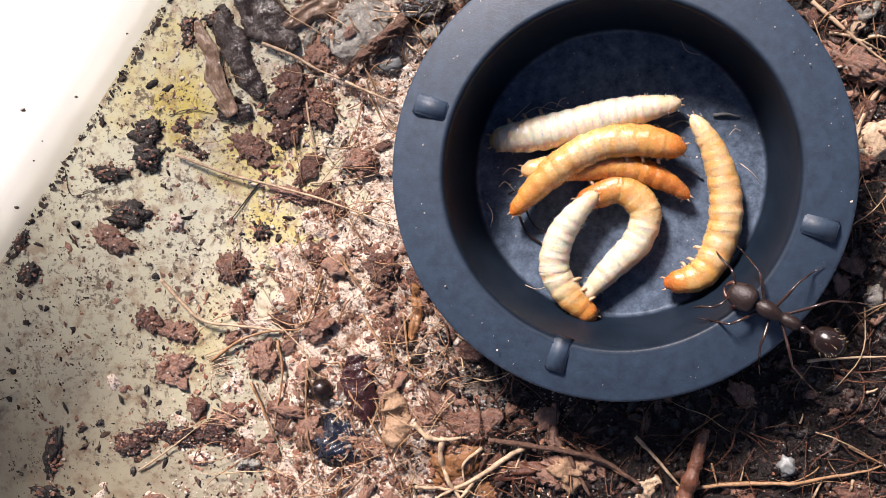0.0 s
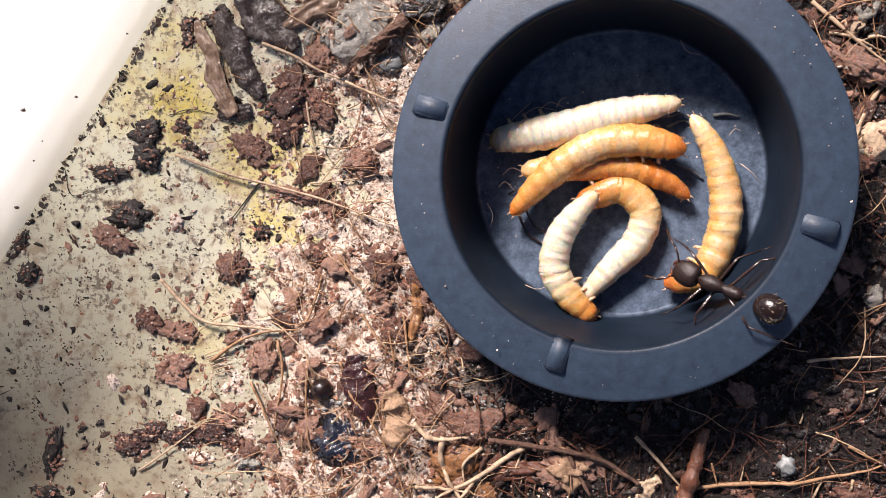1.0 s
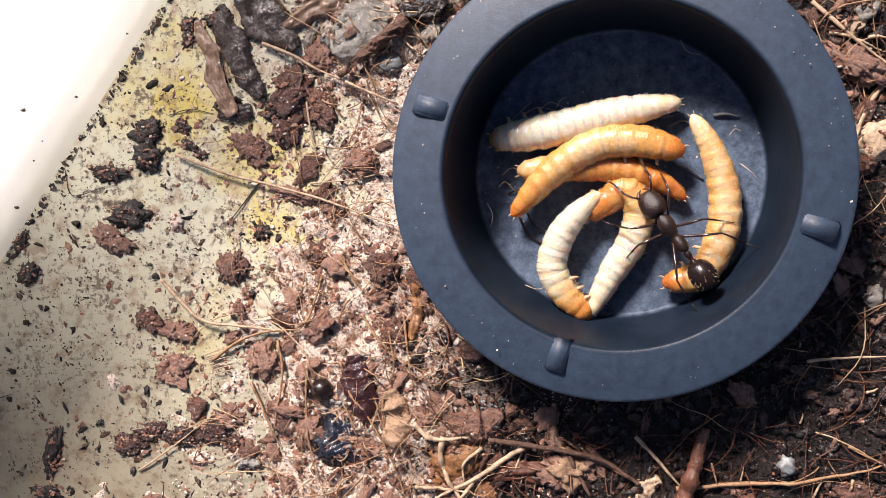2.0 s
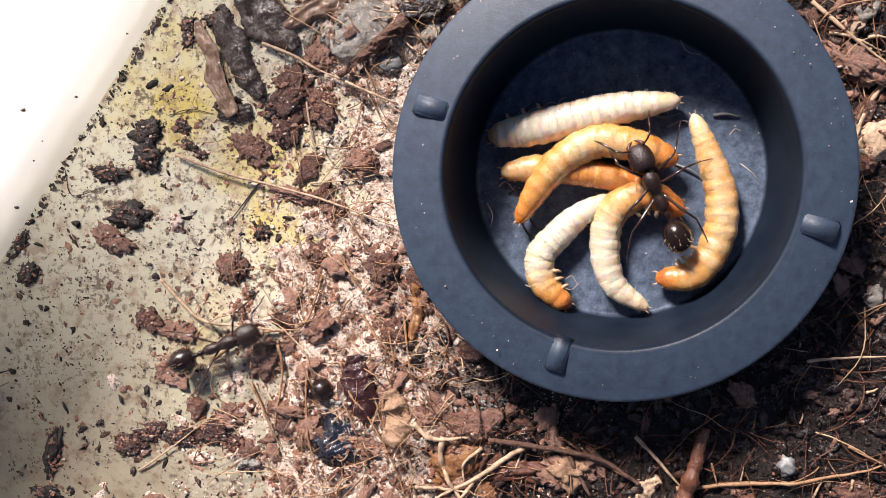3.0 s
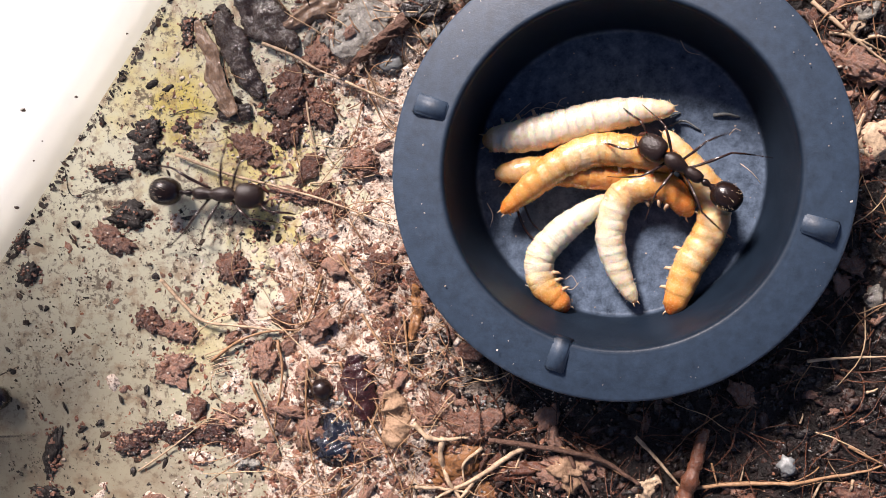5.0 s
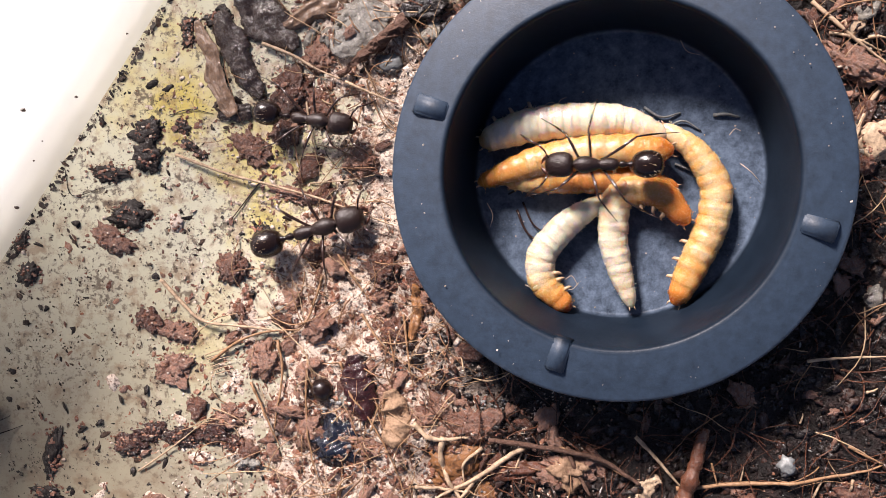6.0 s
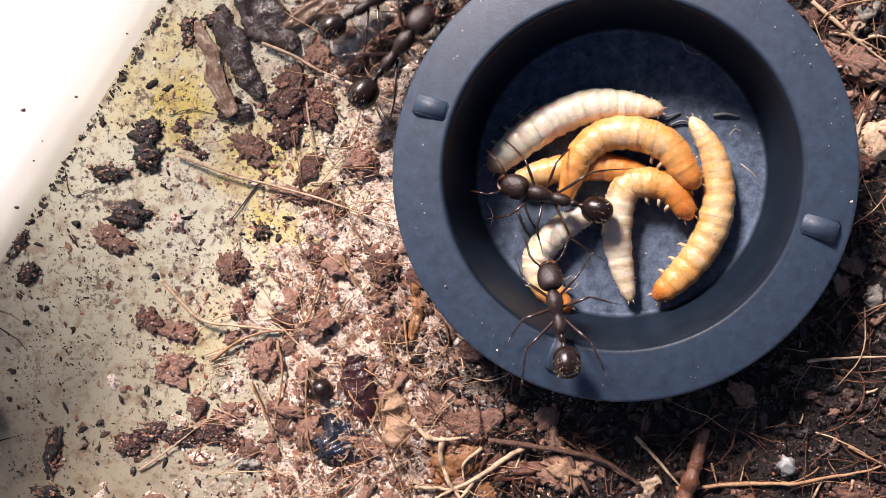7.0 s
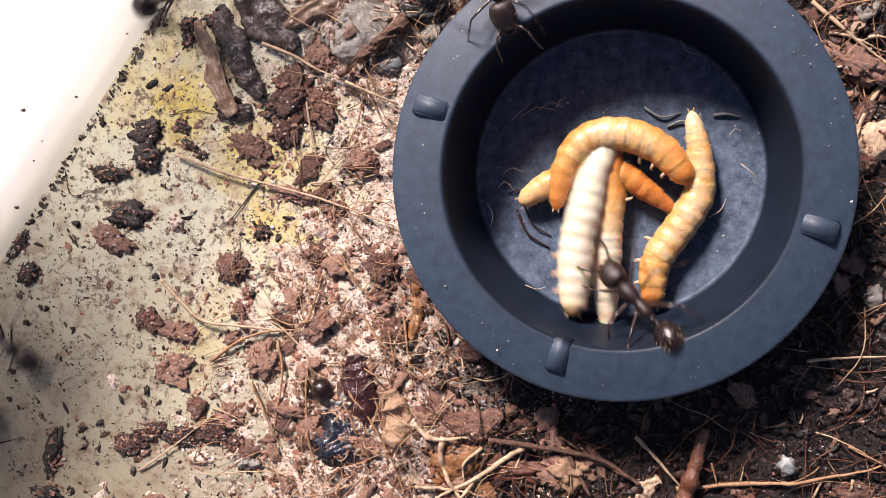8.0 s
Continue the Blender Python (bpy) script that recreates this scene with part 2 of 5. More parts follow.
WORM_LEG = mat_plain("larva_leg", (0.66, 0.44, 0.27), 0.3)
ANT_SHELL = mat_plain("ant_shell", (0.017, 0.009, 0.007), 0.2, 0.42, 0.05, 5.0)
ANT_HEAD = mat_plain("ant_head_shell", (0.024, 0.012, 0.009), 0.36, 0.5, 0.12, 6.0)
ANT_LEG = mat_plain("ant_leg", (0.042, 0.020, 0.014), 0.22, 0.8, 0.01, 6.0)
BRISTLE = mat_plain("ant_bristle", (0.55, 0.42, 0.28), 0.3)
BEETLE = mat_plain("beetle_shell", (0.014, 0.017, 0.028), 0.1, 1.0, 0.5, 1.6, 0.6)
ANT_JAW = mat_plain("ant_jaw", (0.10, 0.035, 0.02), 0.3)


# ---- mesh helpers ----
def part(name, bm, material, parent=None, label="", smooth=True):
    """Links a bmesh (millimetres) as one mesh object."""
    for v in bm.verts:
        v.co *= MM
    me = bpy.data.meshes.new(name)
    if smooth:
        for f in bm.faces:
            f.smooth = True
    bm.to_mesh(me)
    bm.free()
    me.materials.append(material)
    ob = new(name, me)
    ob.parent = parent
    if label:
        tagged(ob, label)
    return ob


def soup(name, verts, faces, material, smooth=True, parent=None):
    """One mesh from computed arrays of vertices (millimetres) and faces."""
    me = bpy.data.meshes.new(name)
    me.from_pydata([tuple(v) for v in np.asarray(verts) * MM], [], faces)
    me.shade_smooth() if smooth else me.shade_flat()
    me.materials.append(material)
    ob = new(name, me)
    ob.parent = parent
    return ob


def ring_skin(bm, rings, close_a=True, close_b=True, loop=True):
    """Skins a list of vertex rings of equal count."""
    n = len(rings[0])
    for a, b in zip(rings, rings[1:]):
        for i in range(n if loop else n - 1):
            j = (i + 1) % n
            bm.faces.new((a[i], a[j], b[j], b[i]))
    if close_a:
        bm.faces.new(rings[0][::-1])
    if close_b:
        bm.faces.new(rings[-1])


def lathe(bm, profile, steps=16, axis="x", squash=1.0):
    """Turns (along, radius) pairs round the x or z axis."""
    rings = []
    for a, r in profile:
        ring = []
        for i in range(steps):
            w = 2 * math.pi * i / steps
            c, s = r * math.cos(w), r * math.sin(w)
            ring.append(bm.verts.new((a, c, s * squash) if axis == "x" else (c, s * squash, a)))
        rings.append(ring)
    ring_skin(bm, rings)
    return bm


def tube_rings(points, radii, sides=6):
    """Rings of vertices round a path of points."""
    pts = [Vector(p) for p in points]
    out = []
    for i, p in enumerate(pts):
        d = (pts[min(i + 1, len(pts) - 1)] - pts[max(i - 1, 0)]).normalized()
        u = d.cross(Vector((0, 0, 1)))
        u = u.normalized() if u.length > 1e-4 else Vector((1, 0, 0))
        v = d.cross(u)
        r = radii[i] if isinstance(radii, (list, tuple)) else radii
        out.append([p + (u * math.cos(2 * math.pi * k / sides) + v * math.sin(2 * math.pi * k / sides)) * r for k in range(sides)])
    return out


def tube(bm, points, radii, sides=6):
    rings = [[bm.verts.new(c) for c in ring] for ring in tube_rings(points, radii, sides)]
    ring_skin(bm, rings)
    return bm


def catmull(pts, n):
    """n points along a smooth curve through pts."""
    p = [np.array(q, float) for q in pts]
    p = [2 * p[0] - p[1]] + p + [2 * p[-1] - p[-2]]
    out = []
    m = len(pts) - 1
    for i in range(n):
        u = i / (n - 1) * m
        j = min(int(u), m - 1)
        u -= j
        a, b, c, d = p[j:j + 4]
        out.append(0.5 * (2 * b + (c - a) * u + (2 * a - 5 * b + 4 * c - d) * u * u + (3 * b - a - 3 * c + d) * u ** 3))
    return np.array(out)


def lump_bm(rx, ry, rz, seed, rough=0.3, sub=3, freq=1.0, knobs=0.0):
    """An irregular crumb: a noisy ball, flattened below; knobs cakes small grains on to it."""
    bm = bmesh.new()
    bmesh.ops.create_icosphere(bm, subdivisions=sub, radius=1.0)
    off = Vector((seed * 7.3, seed * 3.1, seed * 1.7))
    for v in bm.verts:
        d = v.co.normalized()
        k = 1 + rough * (noise.noise(d * 1.4 * freq + off) + 0.6 * noise.noise(d * 3.4 * freq + off) + 0.45 * noise.noise(d * 7.5 * freq + off))
        if knobs:
            q = Vector((d.x * rx, d.y * ry, d.z * rz)) * 3.0 + off
            k += knobs * (0.5 - noise.voronoi(q)[0][0]) + 0.5 * knobs * (0.5 - noise.voronoi(q * 2.3)[0][0])
        v.co = Vector((d.x * rx, d.y * ry, max(d.z, -0.35) * rz)) * max(k, 0.25)
    return bm


# ---- the tub and the table under it ----
TUB_ALONG, TUB_OUT = Vector((0.580, 0.814, 0)), Vector((-0.814, 0.580, 0))


def tub_point(u, v, z):
    return TUB_ALONG * u + TUB_OUT * v + Vector((0, 0, z))


def build_tub():
    bm = bmesh.new()
    u0, u1, v0, v1, corner = -120.0, 120.0, -115.0, 51.2, 14.0
    inner = [(0, 0)]
    for i in range(1, 8):                       # rounded foot of the wall
        w = math.radians(78) * i / 7
        inner.append((4.6 * math.sin(w), 4.6 * (1 - math.cos(w))))
    ex, ez = inner[-1]
    inner += [(ex + 1.2, ez + 7), (ex + 2.6, ez + 15), (ex + 4.4, ez + 25), (ex + 5.0, ez + 25.3), (ex + 5.6, ez + 24.9),
              (ex + 3.8, ez + 15), (ex + 1.2, ez), (3.0, -0.9), (0, -1.5)]
    rings = []
    for off, z in inner:
        ring = []
        for cu, cv, a0 in ((u1, v1, 0), (u0, v1, 90), (u0, v0, 180), (u1, v0, 270)):
            su, sv = (1 if cu == u1 else -1), (1 if cv == v1 else -1)
            for i in range(9):
                w = math.radians(a0 + 90 * i / 8)
                ring.append(bm.verts.new(tub_point(cu - su * corner + (corner + off) * math.cos(w),
                                                   cv - sv * corner + (corner + off) * math.sin(w), z)))
        rings.append(ring)
    edge = [v.co.copy() for v in rings[0]]
    ring_skin(bm, rings, False, True)
    bmesh.ops.recalc_face_normals(bm, faces=bm.faces[:])
    wall = part("wall", bm, TUB_WALL)
    tagged(wall, "thin cloudy white plastic tub wall with a rounded foot", "tub wall", kind="structure")
    bm = bmesh.new()
    bm.faces.new([bm.verts.new(c) for c in edge])
    tub = part("floor", bm, TUB)
    tagged(tub, "cloudy grey-white plastic tub floor with yellow stains", "tub floor", kind="structure")


build_tub()
for x, y, z, r in ((-63.85, 6.76, 4.6, 0.35), (-58.1, 8.11, 3.7, 0.2), (-63.29, 1.32, 3.7, 0.15), (-62.22, 3.44, 3.7, 0.12), (-52.08, 14.67, 3.7, 0.15), (-65.49, -3.78, 3.7, 0.3)):
    ob = part("wall_speck", lump_bm(r, r * 0.6, r * 0.8, r * 50, 0.5, 2), SPECK)
    ob.location = (x * MM, y * MM, z * MM)
    tagged(ob, "dark soil speck stuck to the white tub wall", "soil speck", "specks on the tub wall")
bm = bmesh.new()
bmesh.ops.create_grid(bm, x_segments=2, y_segments=2, size=900)
for v in bm.verts:
    v.co.z = -1.6
tagged(part("ground", bm, TABLE), "plain white table top under the plastic tub", "table top", kind="structure")


# ---- soil lying on the tub's floor ----
def soil_height(x, y):
    """Height of the soil above the tub's floor; below zero where the floor is bare."""
    edge = -36.0 + 3.0 * math.sin(y * 0.11 + 0.6) + (4.0 if -8 < y < 10 else 0.0) * math.cos((y - 1) * 0.17)
    k = max(0.0, min(1.0, (x - edge + 9) / 26))
    low = max(0.0, min(1.0, (-14 - y) / 14)) * max(0.0, min(1.0, (x + 64) / 10))
    cover = -0.62 + 1.9 * k * k * (3 - 2 * k) + 0.36 * low * (1 - k)
    p = Vector((x, y, 0.0))
    if x * x + y * y < 19.5 ** 2:       # pressed flat under the dish
        return 0.1
    return (cover + 0.75 * noise.noise(p * 0.23) + 0.42 * noise.noise(p * 0.75 + Vector((9, 4, 1))) + 0.22 * noise.noise(p * 2.1))


def top_of(x, y):
    return max(0.0, soil_height(x, y))


def axis_steps(a0, a1, b0, b1, fine, coarse):
    return np.concatenate([np.arange(a0, b0, coarse), np.arange(b0, b1, fine), np.arange(b1, a1, coarse)])


def build_soil():
    xs, ys = axis_steps(-100, 100, -72, 40, 0.36, 4.0), axis_steps(-90, 70, -42, 28, 0.36, 4.0)
    verts = [(x, y, soil_height(x, y)) for y in ys for x in xs]
    n = len(xs)
    ok = [-115 < Vector(v).dot(TUB_ALONG) < 112 and -108 < Vector(v).dot(TUB_OUT) < 47 for v in verts]
    faces = []
    for j in range(len(ys) - 1):
        for i in range(n - 1):
            q = (j * n + i, j * n + i + 1, (j + 1) * n + i + 1, (j + 1) * n + i)
            if all(ok[k] for k in q) and max(verts[k][2] for k in q) > -0.05:
                faces.append(q)
    used = sorted({k for q in faces for k in q})
    back = {k: i for i, k in enumerate(used)}
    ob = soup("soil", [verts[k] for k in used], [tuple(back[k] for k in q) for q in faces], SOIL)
    return tagged(ob, "moist brown crumbly soil spread thinly over the tub floor", "soil", kind="stuff")


build_soil()


# ---- loose crumbs and fibres, too many to count ----
def crumb_shapes(n, rough, sub=1, knobs=0.0):
    out = []
    for s in range(n):
        bm = lump_bm(1, 1, 0.8, s + 11, rough, max(sub, 1), 1.0, knobs) if sub else lump_bm(1, 1, 0.8, s + 11, rough, 1)
        if not sub:     # a few flat faces are enough for a speck
            bmesh.ops.delete(bm, geom=[v for v in bm.verts if v.co.z < -0.1], context="VERTS")
        bm.verts.ensure_lookup_table()
        out.append((np.array([v.co[:] for v in bm.verts]), [tuple(v.index for v in f.verts) for f in bm.faces]))
        bm.free()
    return out


SHAPES = crumb_shapes(10, 0.95)
TINY_SHAPES = crumb_shapes(10, 0.8, 0)
MID_SHAPES = crumb_shapes(10, 1.0, 2, 0.35)


def scatter(name, count, region, size, material, label, category, flat=0.7, seed=1, thin=None, lift=0.25, shapes=None, few=2.6):
    """count crumbs in region (x0, x1, y0, y1); thin(x, y) gives the chance that one stays."""
    rng = random.Random(seed)
    V, F, base = [], [], 0
    made = 0
    while made < count:
        x, y = rng.uniform(region[0], region[1]), rng.uniform(region[2], region[3])
        if x * x + y * y < 19.6 ** 2 or TUB_OUT.dot((x, y, 0)) > 51.0:
            continue
        if thin and rng.random() > thin(x, y):
            continue
        made += 1
        s = size[0] + (size[1] - size[0]) * rng.random() ** few
        shape, faces = (shapes or SHAPES)[rng.randrange(len(SHAPES))]
        m = np.array(Euler((rng.uniform(-0.5, 0.5), rng.uniform(-0.5, 0.5), rng.uniform(0, 6.3))).to_matrix())
        v = (shape * np.array((s * rng.uniform(0.8, 1.7), s * rng.uniform(0.45, 0.9), s * flat * rng.uniform(0.5, 1.0)))) @ m.T
        V.append(v + np.array((x, y, top_of(x, y) + s * lift * flat)))
        F += [tuple(k + base for k in f) for f in faces]
        base += len(v)
    ob = soup(name, np.concatenate(V), F, material, smooth=material is not CRUMB)
    return tagged(ob, label, category, kind="stuff")


# thins the paler crumbs there, so part of the dish's shade is in the colour
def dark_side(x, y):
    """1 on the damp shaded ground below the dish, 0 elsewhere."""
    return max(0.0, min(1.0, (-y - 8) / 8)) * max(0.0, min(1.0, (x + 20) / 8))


def near_soil(x, y):
    return max(0.04, min(1.0, (soil_height(x, y) + 0.75) * 0.9))


def litter(x, y):
    """Drier crumbs lie between the bare floor and the dish."""
    return max(0.012, min(1.0, (x + 53) / 22)) * max(0.0, min(1.0, (4 - x) / 16))


def open_side(x, y):
    """Fewer crumbs on the pale crust between the bark scraps and the dish."""
    return 0.4 if x < -20 and y > -10 else 1.0


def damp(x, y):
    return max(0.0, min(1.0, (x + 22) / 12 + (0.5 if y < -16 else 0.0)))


def patches(x, y, scale, seed):
    return max(0.0, min(1.0, 0.5 + 2.2 * noise.noise(Vector((x * scale, y * scale, seed)))))


scatter("dust_speck", 5200, (-70, -22, -38, 21), (0.022, 0.20), SPECK, "black soil specks sprinkled over the cloudy tub floor", "soil speck", 0.22, 1,
        lambda x, y: 0.04 + 0.96 * patches(x, y, 0.22, 4) * patches(x, y, 0.7, 2) ** 3, 0.25, TINY_SHAPES)
scatter("soil_speck", 520, (-70, -26, -38, 21), (0.10, 0.60), SPECK, "black irregular soil specks stuck to the cloudy tub floor", "soil speck", 0.2, 41,
        lambda x, y: 0.1 + 0.9 * patches(x, y, 0.25, 4) * patches(x, y, 0.6, 2), 0.2, MID_SHAPES, 3.5)
scatter("edge_dirt", 420, (-71, -46, -14, 21), (0.05, 0.42), SPECK, "dark dirt specks gathered along the foot of the tub wall", "soil speck", 0.45, 23,
        lambda x, y: math.exp(-((TUB_OUT.dot((x, y, 0)) - 50.6) / 0.45) ** 2), 0.25, TINY_SHAPES)
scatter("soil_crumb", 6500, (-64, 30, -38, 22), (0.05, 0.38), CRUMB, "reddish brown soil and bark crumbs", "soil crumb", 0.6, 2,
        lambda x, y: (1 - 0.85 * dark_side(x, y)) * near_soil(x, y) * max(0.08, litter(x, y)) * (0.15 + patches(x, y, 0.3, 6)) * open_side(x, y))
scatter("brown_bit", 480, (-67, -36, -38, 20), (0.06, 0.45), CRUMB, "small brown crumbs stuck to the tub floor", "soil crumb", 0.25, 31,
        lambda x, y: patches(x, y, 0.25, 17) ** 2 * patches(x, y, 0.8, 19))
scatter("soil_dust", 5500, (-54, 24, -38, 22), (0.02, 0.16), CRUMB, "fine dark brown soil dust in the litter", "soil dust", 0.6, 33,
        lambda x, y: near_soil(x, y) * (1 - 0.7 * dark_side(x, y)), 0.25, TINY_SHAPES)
scatter("sand_grain", 14500, (-60, -2, -38, 22), (0.025, 0.19), PALE, "pale beige grains of dry residue among the soil", "sand grain", 0.5, 3,
        lambda x, y: litter(x, y) * patches(x, y, 0.2, 8), 0.25, TINY_SHAPES)
scatter("pale_crust", 2200, (-58, -12, -38, 22), (0.08, 0.40), PALE, "pale flaky crust of dry residue", "crust", 0.25, 13,
        lambda x, y: litter(x, y) * patches(x, y, 0.2, 8) ** 2, 0.1)
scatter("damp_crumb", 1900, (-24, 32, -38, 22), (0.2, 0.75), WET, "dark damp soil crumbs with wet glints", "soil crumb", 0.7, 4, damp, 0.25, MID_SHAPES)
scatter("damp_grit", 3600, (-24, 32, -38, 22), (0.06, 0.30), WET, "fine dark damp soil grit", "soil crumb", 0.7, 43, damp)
# added grains stand for the wet soil's highlights
scatter("wet_glint", 1300, (-52, 32, -38, 22), (0.04, 0.20), GLINT, "tiny pale glossy grains added as wet highlights in the soil", "sand grain", 0.7, 21, lambda x, y: max(litter(x, y), 0.6 * damp(x, y)))


def bark_bits(count):
    """Crumbly bits of bark big enough to pick up one by one."""
    rng = random.Random(9)
    meshes = []
    for k in range(12):
        ob = part("bark_bit", lump_bm(1, 1, 0.7, k + 200, 0.6, 3, 1.0, 0.45), CLOD)
        meshes.append(ob.data)
        bpy.data.objects.remove(ob)
    made = 0
    while made < count:
        x, y = rng.uniform(-56, 28), rng.uniform(-37, 21)
        if x * x + y * y < 22.5 ** 2 or rng.random() > (1 - 0.5 * dark_side(x, y)) * near_soil(x, y) * max(0.35, litter(x, y)) * patches(x, y, 0.16, 12) * open_side(x, y):
            continue
        made += 1
        s = 0.35 + 1.05 * rng.random() ** 2.2
        ob = new("bark_bit", meshes[rng.randrange(12)])
        sx, sy, sz = s * rng.uniform(0.9, 1.6), s * rng.uniform(0.5, 0.9), s * rng.uniform(0.4, 0.7)
        ob.matrix_world = pose(x * MM, y * MM, (top_of(x, y) + 0.12 * sz) * MM, rng.uniform(-12, 12), rng.uniform(-12, 12), rng.uniform(0, 360)) @ Matrix.Diagonal((sx, sy, sz, 1))
        tagged(ob, "crumbly red-brown bark bit lying in the litter", "bark bit", "bark bits in the litter")


bark_bits(230)


def fibre_cloud(name, count, region, length, radius, material, label, seed, thin):
    rng = random.Random(seed)
    V, F, base, made = [], [], 0, 0
    while made < count:
        x, y = rng.uniform(region[0], region[1]), rng.uniform(region[2], region[3])
        if x * x + y * y < 21.5 ** 2 or rng.random() > thin(x, y):
            continue
        made += 1
        a, n = rng.uniform(0, 6.28), 9
        step = rng.uniform(*length) / n
        bend, pts = rng.gauss(0, 0.09), []
        hop = rng.uniform(0.2, 1.0)
        r = rng.uniform(*radius)
        for i in range(n + 1):
            pts.append((x, y, top_of(x, y) + r + 0.15 + hop * math.sin(math.pi * i / n)))
            a += bend + rng.gauss(0, 0.09)
            x, y = x + step * math.cos(a), y + step * math.sin(a)
        if min(px * px + py * py for px, py, _ in pts) < 21.6 ** 2:
            made -= 1
            continue
        rings = tube_rings(pts, [r * (1 - 0.6 * (i / n) ** 2) for i in range(n + 1)], 4)
        V += [c for ring in rings for c in ring]
        for i in range(n):
            for k in range(4):
                F.append((base + i * 4 + k, base + i * 4 + (k + 1) % 4, base + i * 4 + 4 + (k + 1) % 4, base + i * 4 + 4 + k))
        base += 4 * (n + 1)
    return tagged(soup(name, np.array([c[:] for c in V]), F, material), label, "plant fibre", kind="stuff")


fibre_cloud("damp_fibre", 330, (-24, 32, -38, 22), (1.5, 7), (0.03, 0.10), REDWOOD, "red-brown wet rootlets tangled in the damp soil", 6, damp)
fibre_cloud("root_fibre", 420, (-56, 30, -38, 22), (2, 9), (0.025, 0.085), FIBRE, "thin tan root and coconut fibres tangled in the soil", 5,
            lambda x, y: max(litter(x, y), 0.5 * damp(x, y)) * near_soil(x, y) * (1 - 0.85 * dark_side(x, y)))


# ---- the feeding dish ----
def build_dish():
    dish = new("feeding_dish")
    dish.location = (-0.62 * MM, -0.5 * MM, 0)
    prof = [(0.2, 0.6), (0.2, 15.4), (0.5, 15.9), (7.4, 18.2), (8.0, 18.7), (8.2, 20.7), (8.5, 21.45), (8.95, 21.7), (9.12, 21.63), (9.20, 21.35),
            (9.36, 20.8), (10.30, 16.95), (10.31, 16.70), (10.2, 16.50), (9.9, 16.36), (9.2, 16.26), (6.0, 15.7), (3.0, 15.0), (1.5, 14.58),
            (1.2, 14.45), (1.06, 14.33), (1.0, 14.1), (1.0, 8.0), (1.0, 0.6)]
    bm = lathe(bmesh.new(), prof, 96, "z")
    bmesh.ops.recalc_face_normals(bm, faces=bm.faces[:])
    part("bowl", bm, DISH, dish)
    for k in range(4):
        w = math.radians(162.3 + 90 * k)
        bm = bmesh.new()
        bmesh.ops.create_cube(bm, size=1.0)
        for v in bm.verts:
            top = v.co.z > 0
            v.co = Vector((v.co.x * (3.1 if top else 3.7), v.co.y * (1.6 if top else 2.3), 9.82 + (0.55 if top else -0.5) - 0.245 * v.co.x))
        bmesh.ops.bevel(bm, geom=bm.edges[:], offset=0.16, segments=3, affect="EDGES")
        for v in bm.verts:
            v.co = Vector((18.75 + v.co.x, v.co.y, v.co.z))
            v.co.rotate(Euler((0, 0, w)))
            v.co.x += 0.25
            v.co.y += 0.8
        part("ridge", bm, DISH, dish)
    return tagged(dish, "round matt blue-black plastic feeding dish sunk in the soil", "feeding dish")


build_dish()


# ---- scraps that can be told apart ----
CLODS = []


def clod(x, y, rx, ry, turn, material, name, label, category, rz=None, seed=1, sub=4, rough=0.56, knobs=0.44):
    rz = rz or 0.30 * min(rx, ry)
    CLODS.append((x, y, rx, ry))
    ob = part(name, lump_bm(rx, ry, rz, seed, rough, sub, 1.3, knobs), material)
    ob.matrix_world = pose(x * MM, y * MM, (top_of(x, y) + 0.2 * rz) * MM, 0, 0, turn)
    return tagged(ob, label, category, group=category + "s on the soil")


def strand(pts, r, material, name, label, category="plant fibre", z=0.22, hop=0.25, taper=0.6, sides=7, gnarl=0.0):
    """A fibre, straw or twig along a plan curve, lying on whatever is below it."""
    path = catmull(pts, 4 * len(pts) + 6)
    n = len(path)
    rng = random.Random(int(abs(path[0][0] * 37 + path[0][1] * 11) * 10))
    pts3 = []
    for i, (x, y) in enumerate(path):
        pts3.append((x, y, top_of(x, y) + z + hop * math.sin(math.pi * i / (n - 1)) + rng.gauss(0, 0.05)))
    radii = [r * (1 - taper * (i / (n - 1)) ** 1.5) * rng.uniform(0.85, 1.15) for i in range(n)]
    bm = tube(bmesh.new(), pts3, radii, sides)
    if gnarl:
        for v in bm.verts:
            v.co += Vector((noise.noise(v.co * 0.9), noise.noise(v.co * 0.9 + Vector((5, 0, 0))), noise.noise(v.co * 2.2))) * gnarl
    ob = part(name, bm, material, smooth=gnarl < 0.2)
    return tagged(ob, label, category, group=category + "s on the soil")


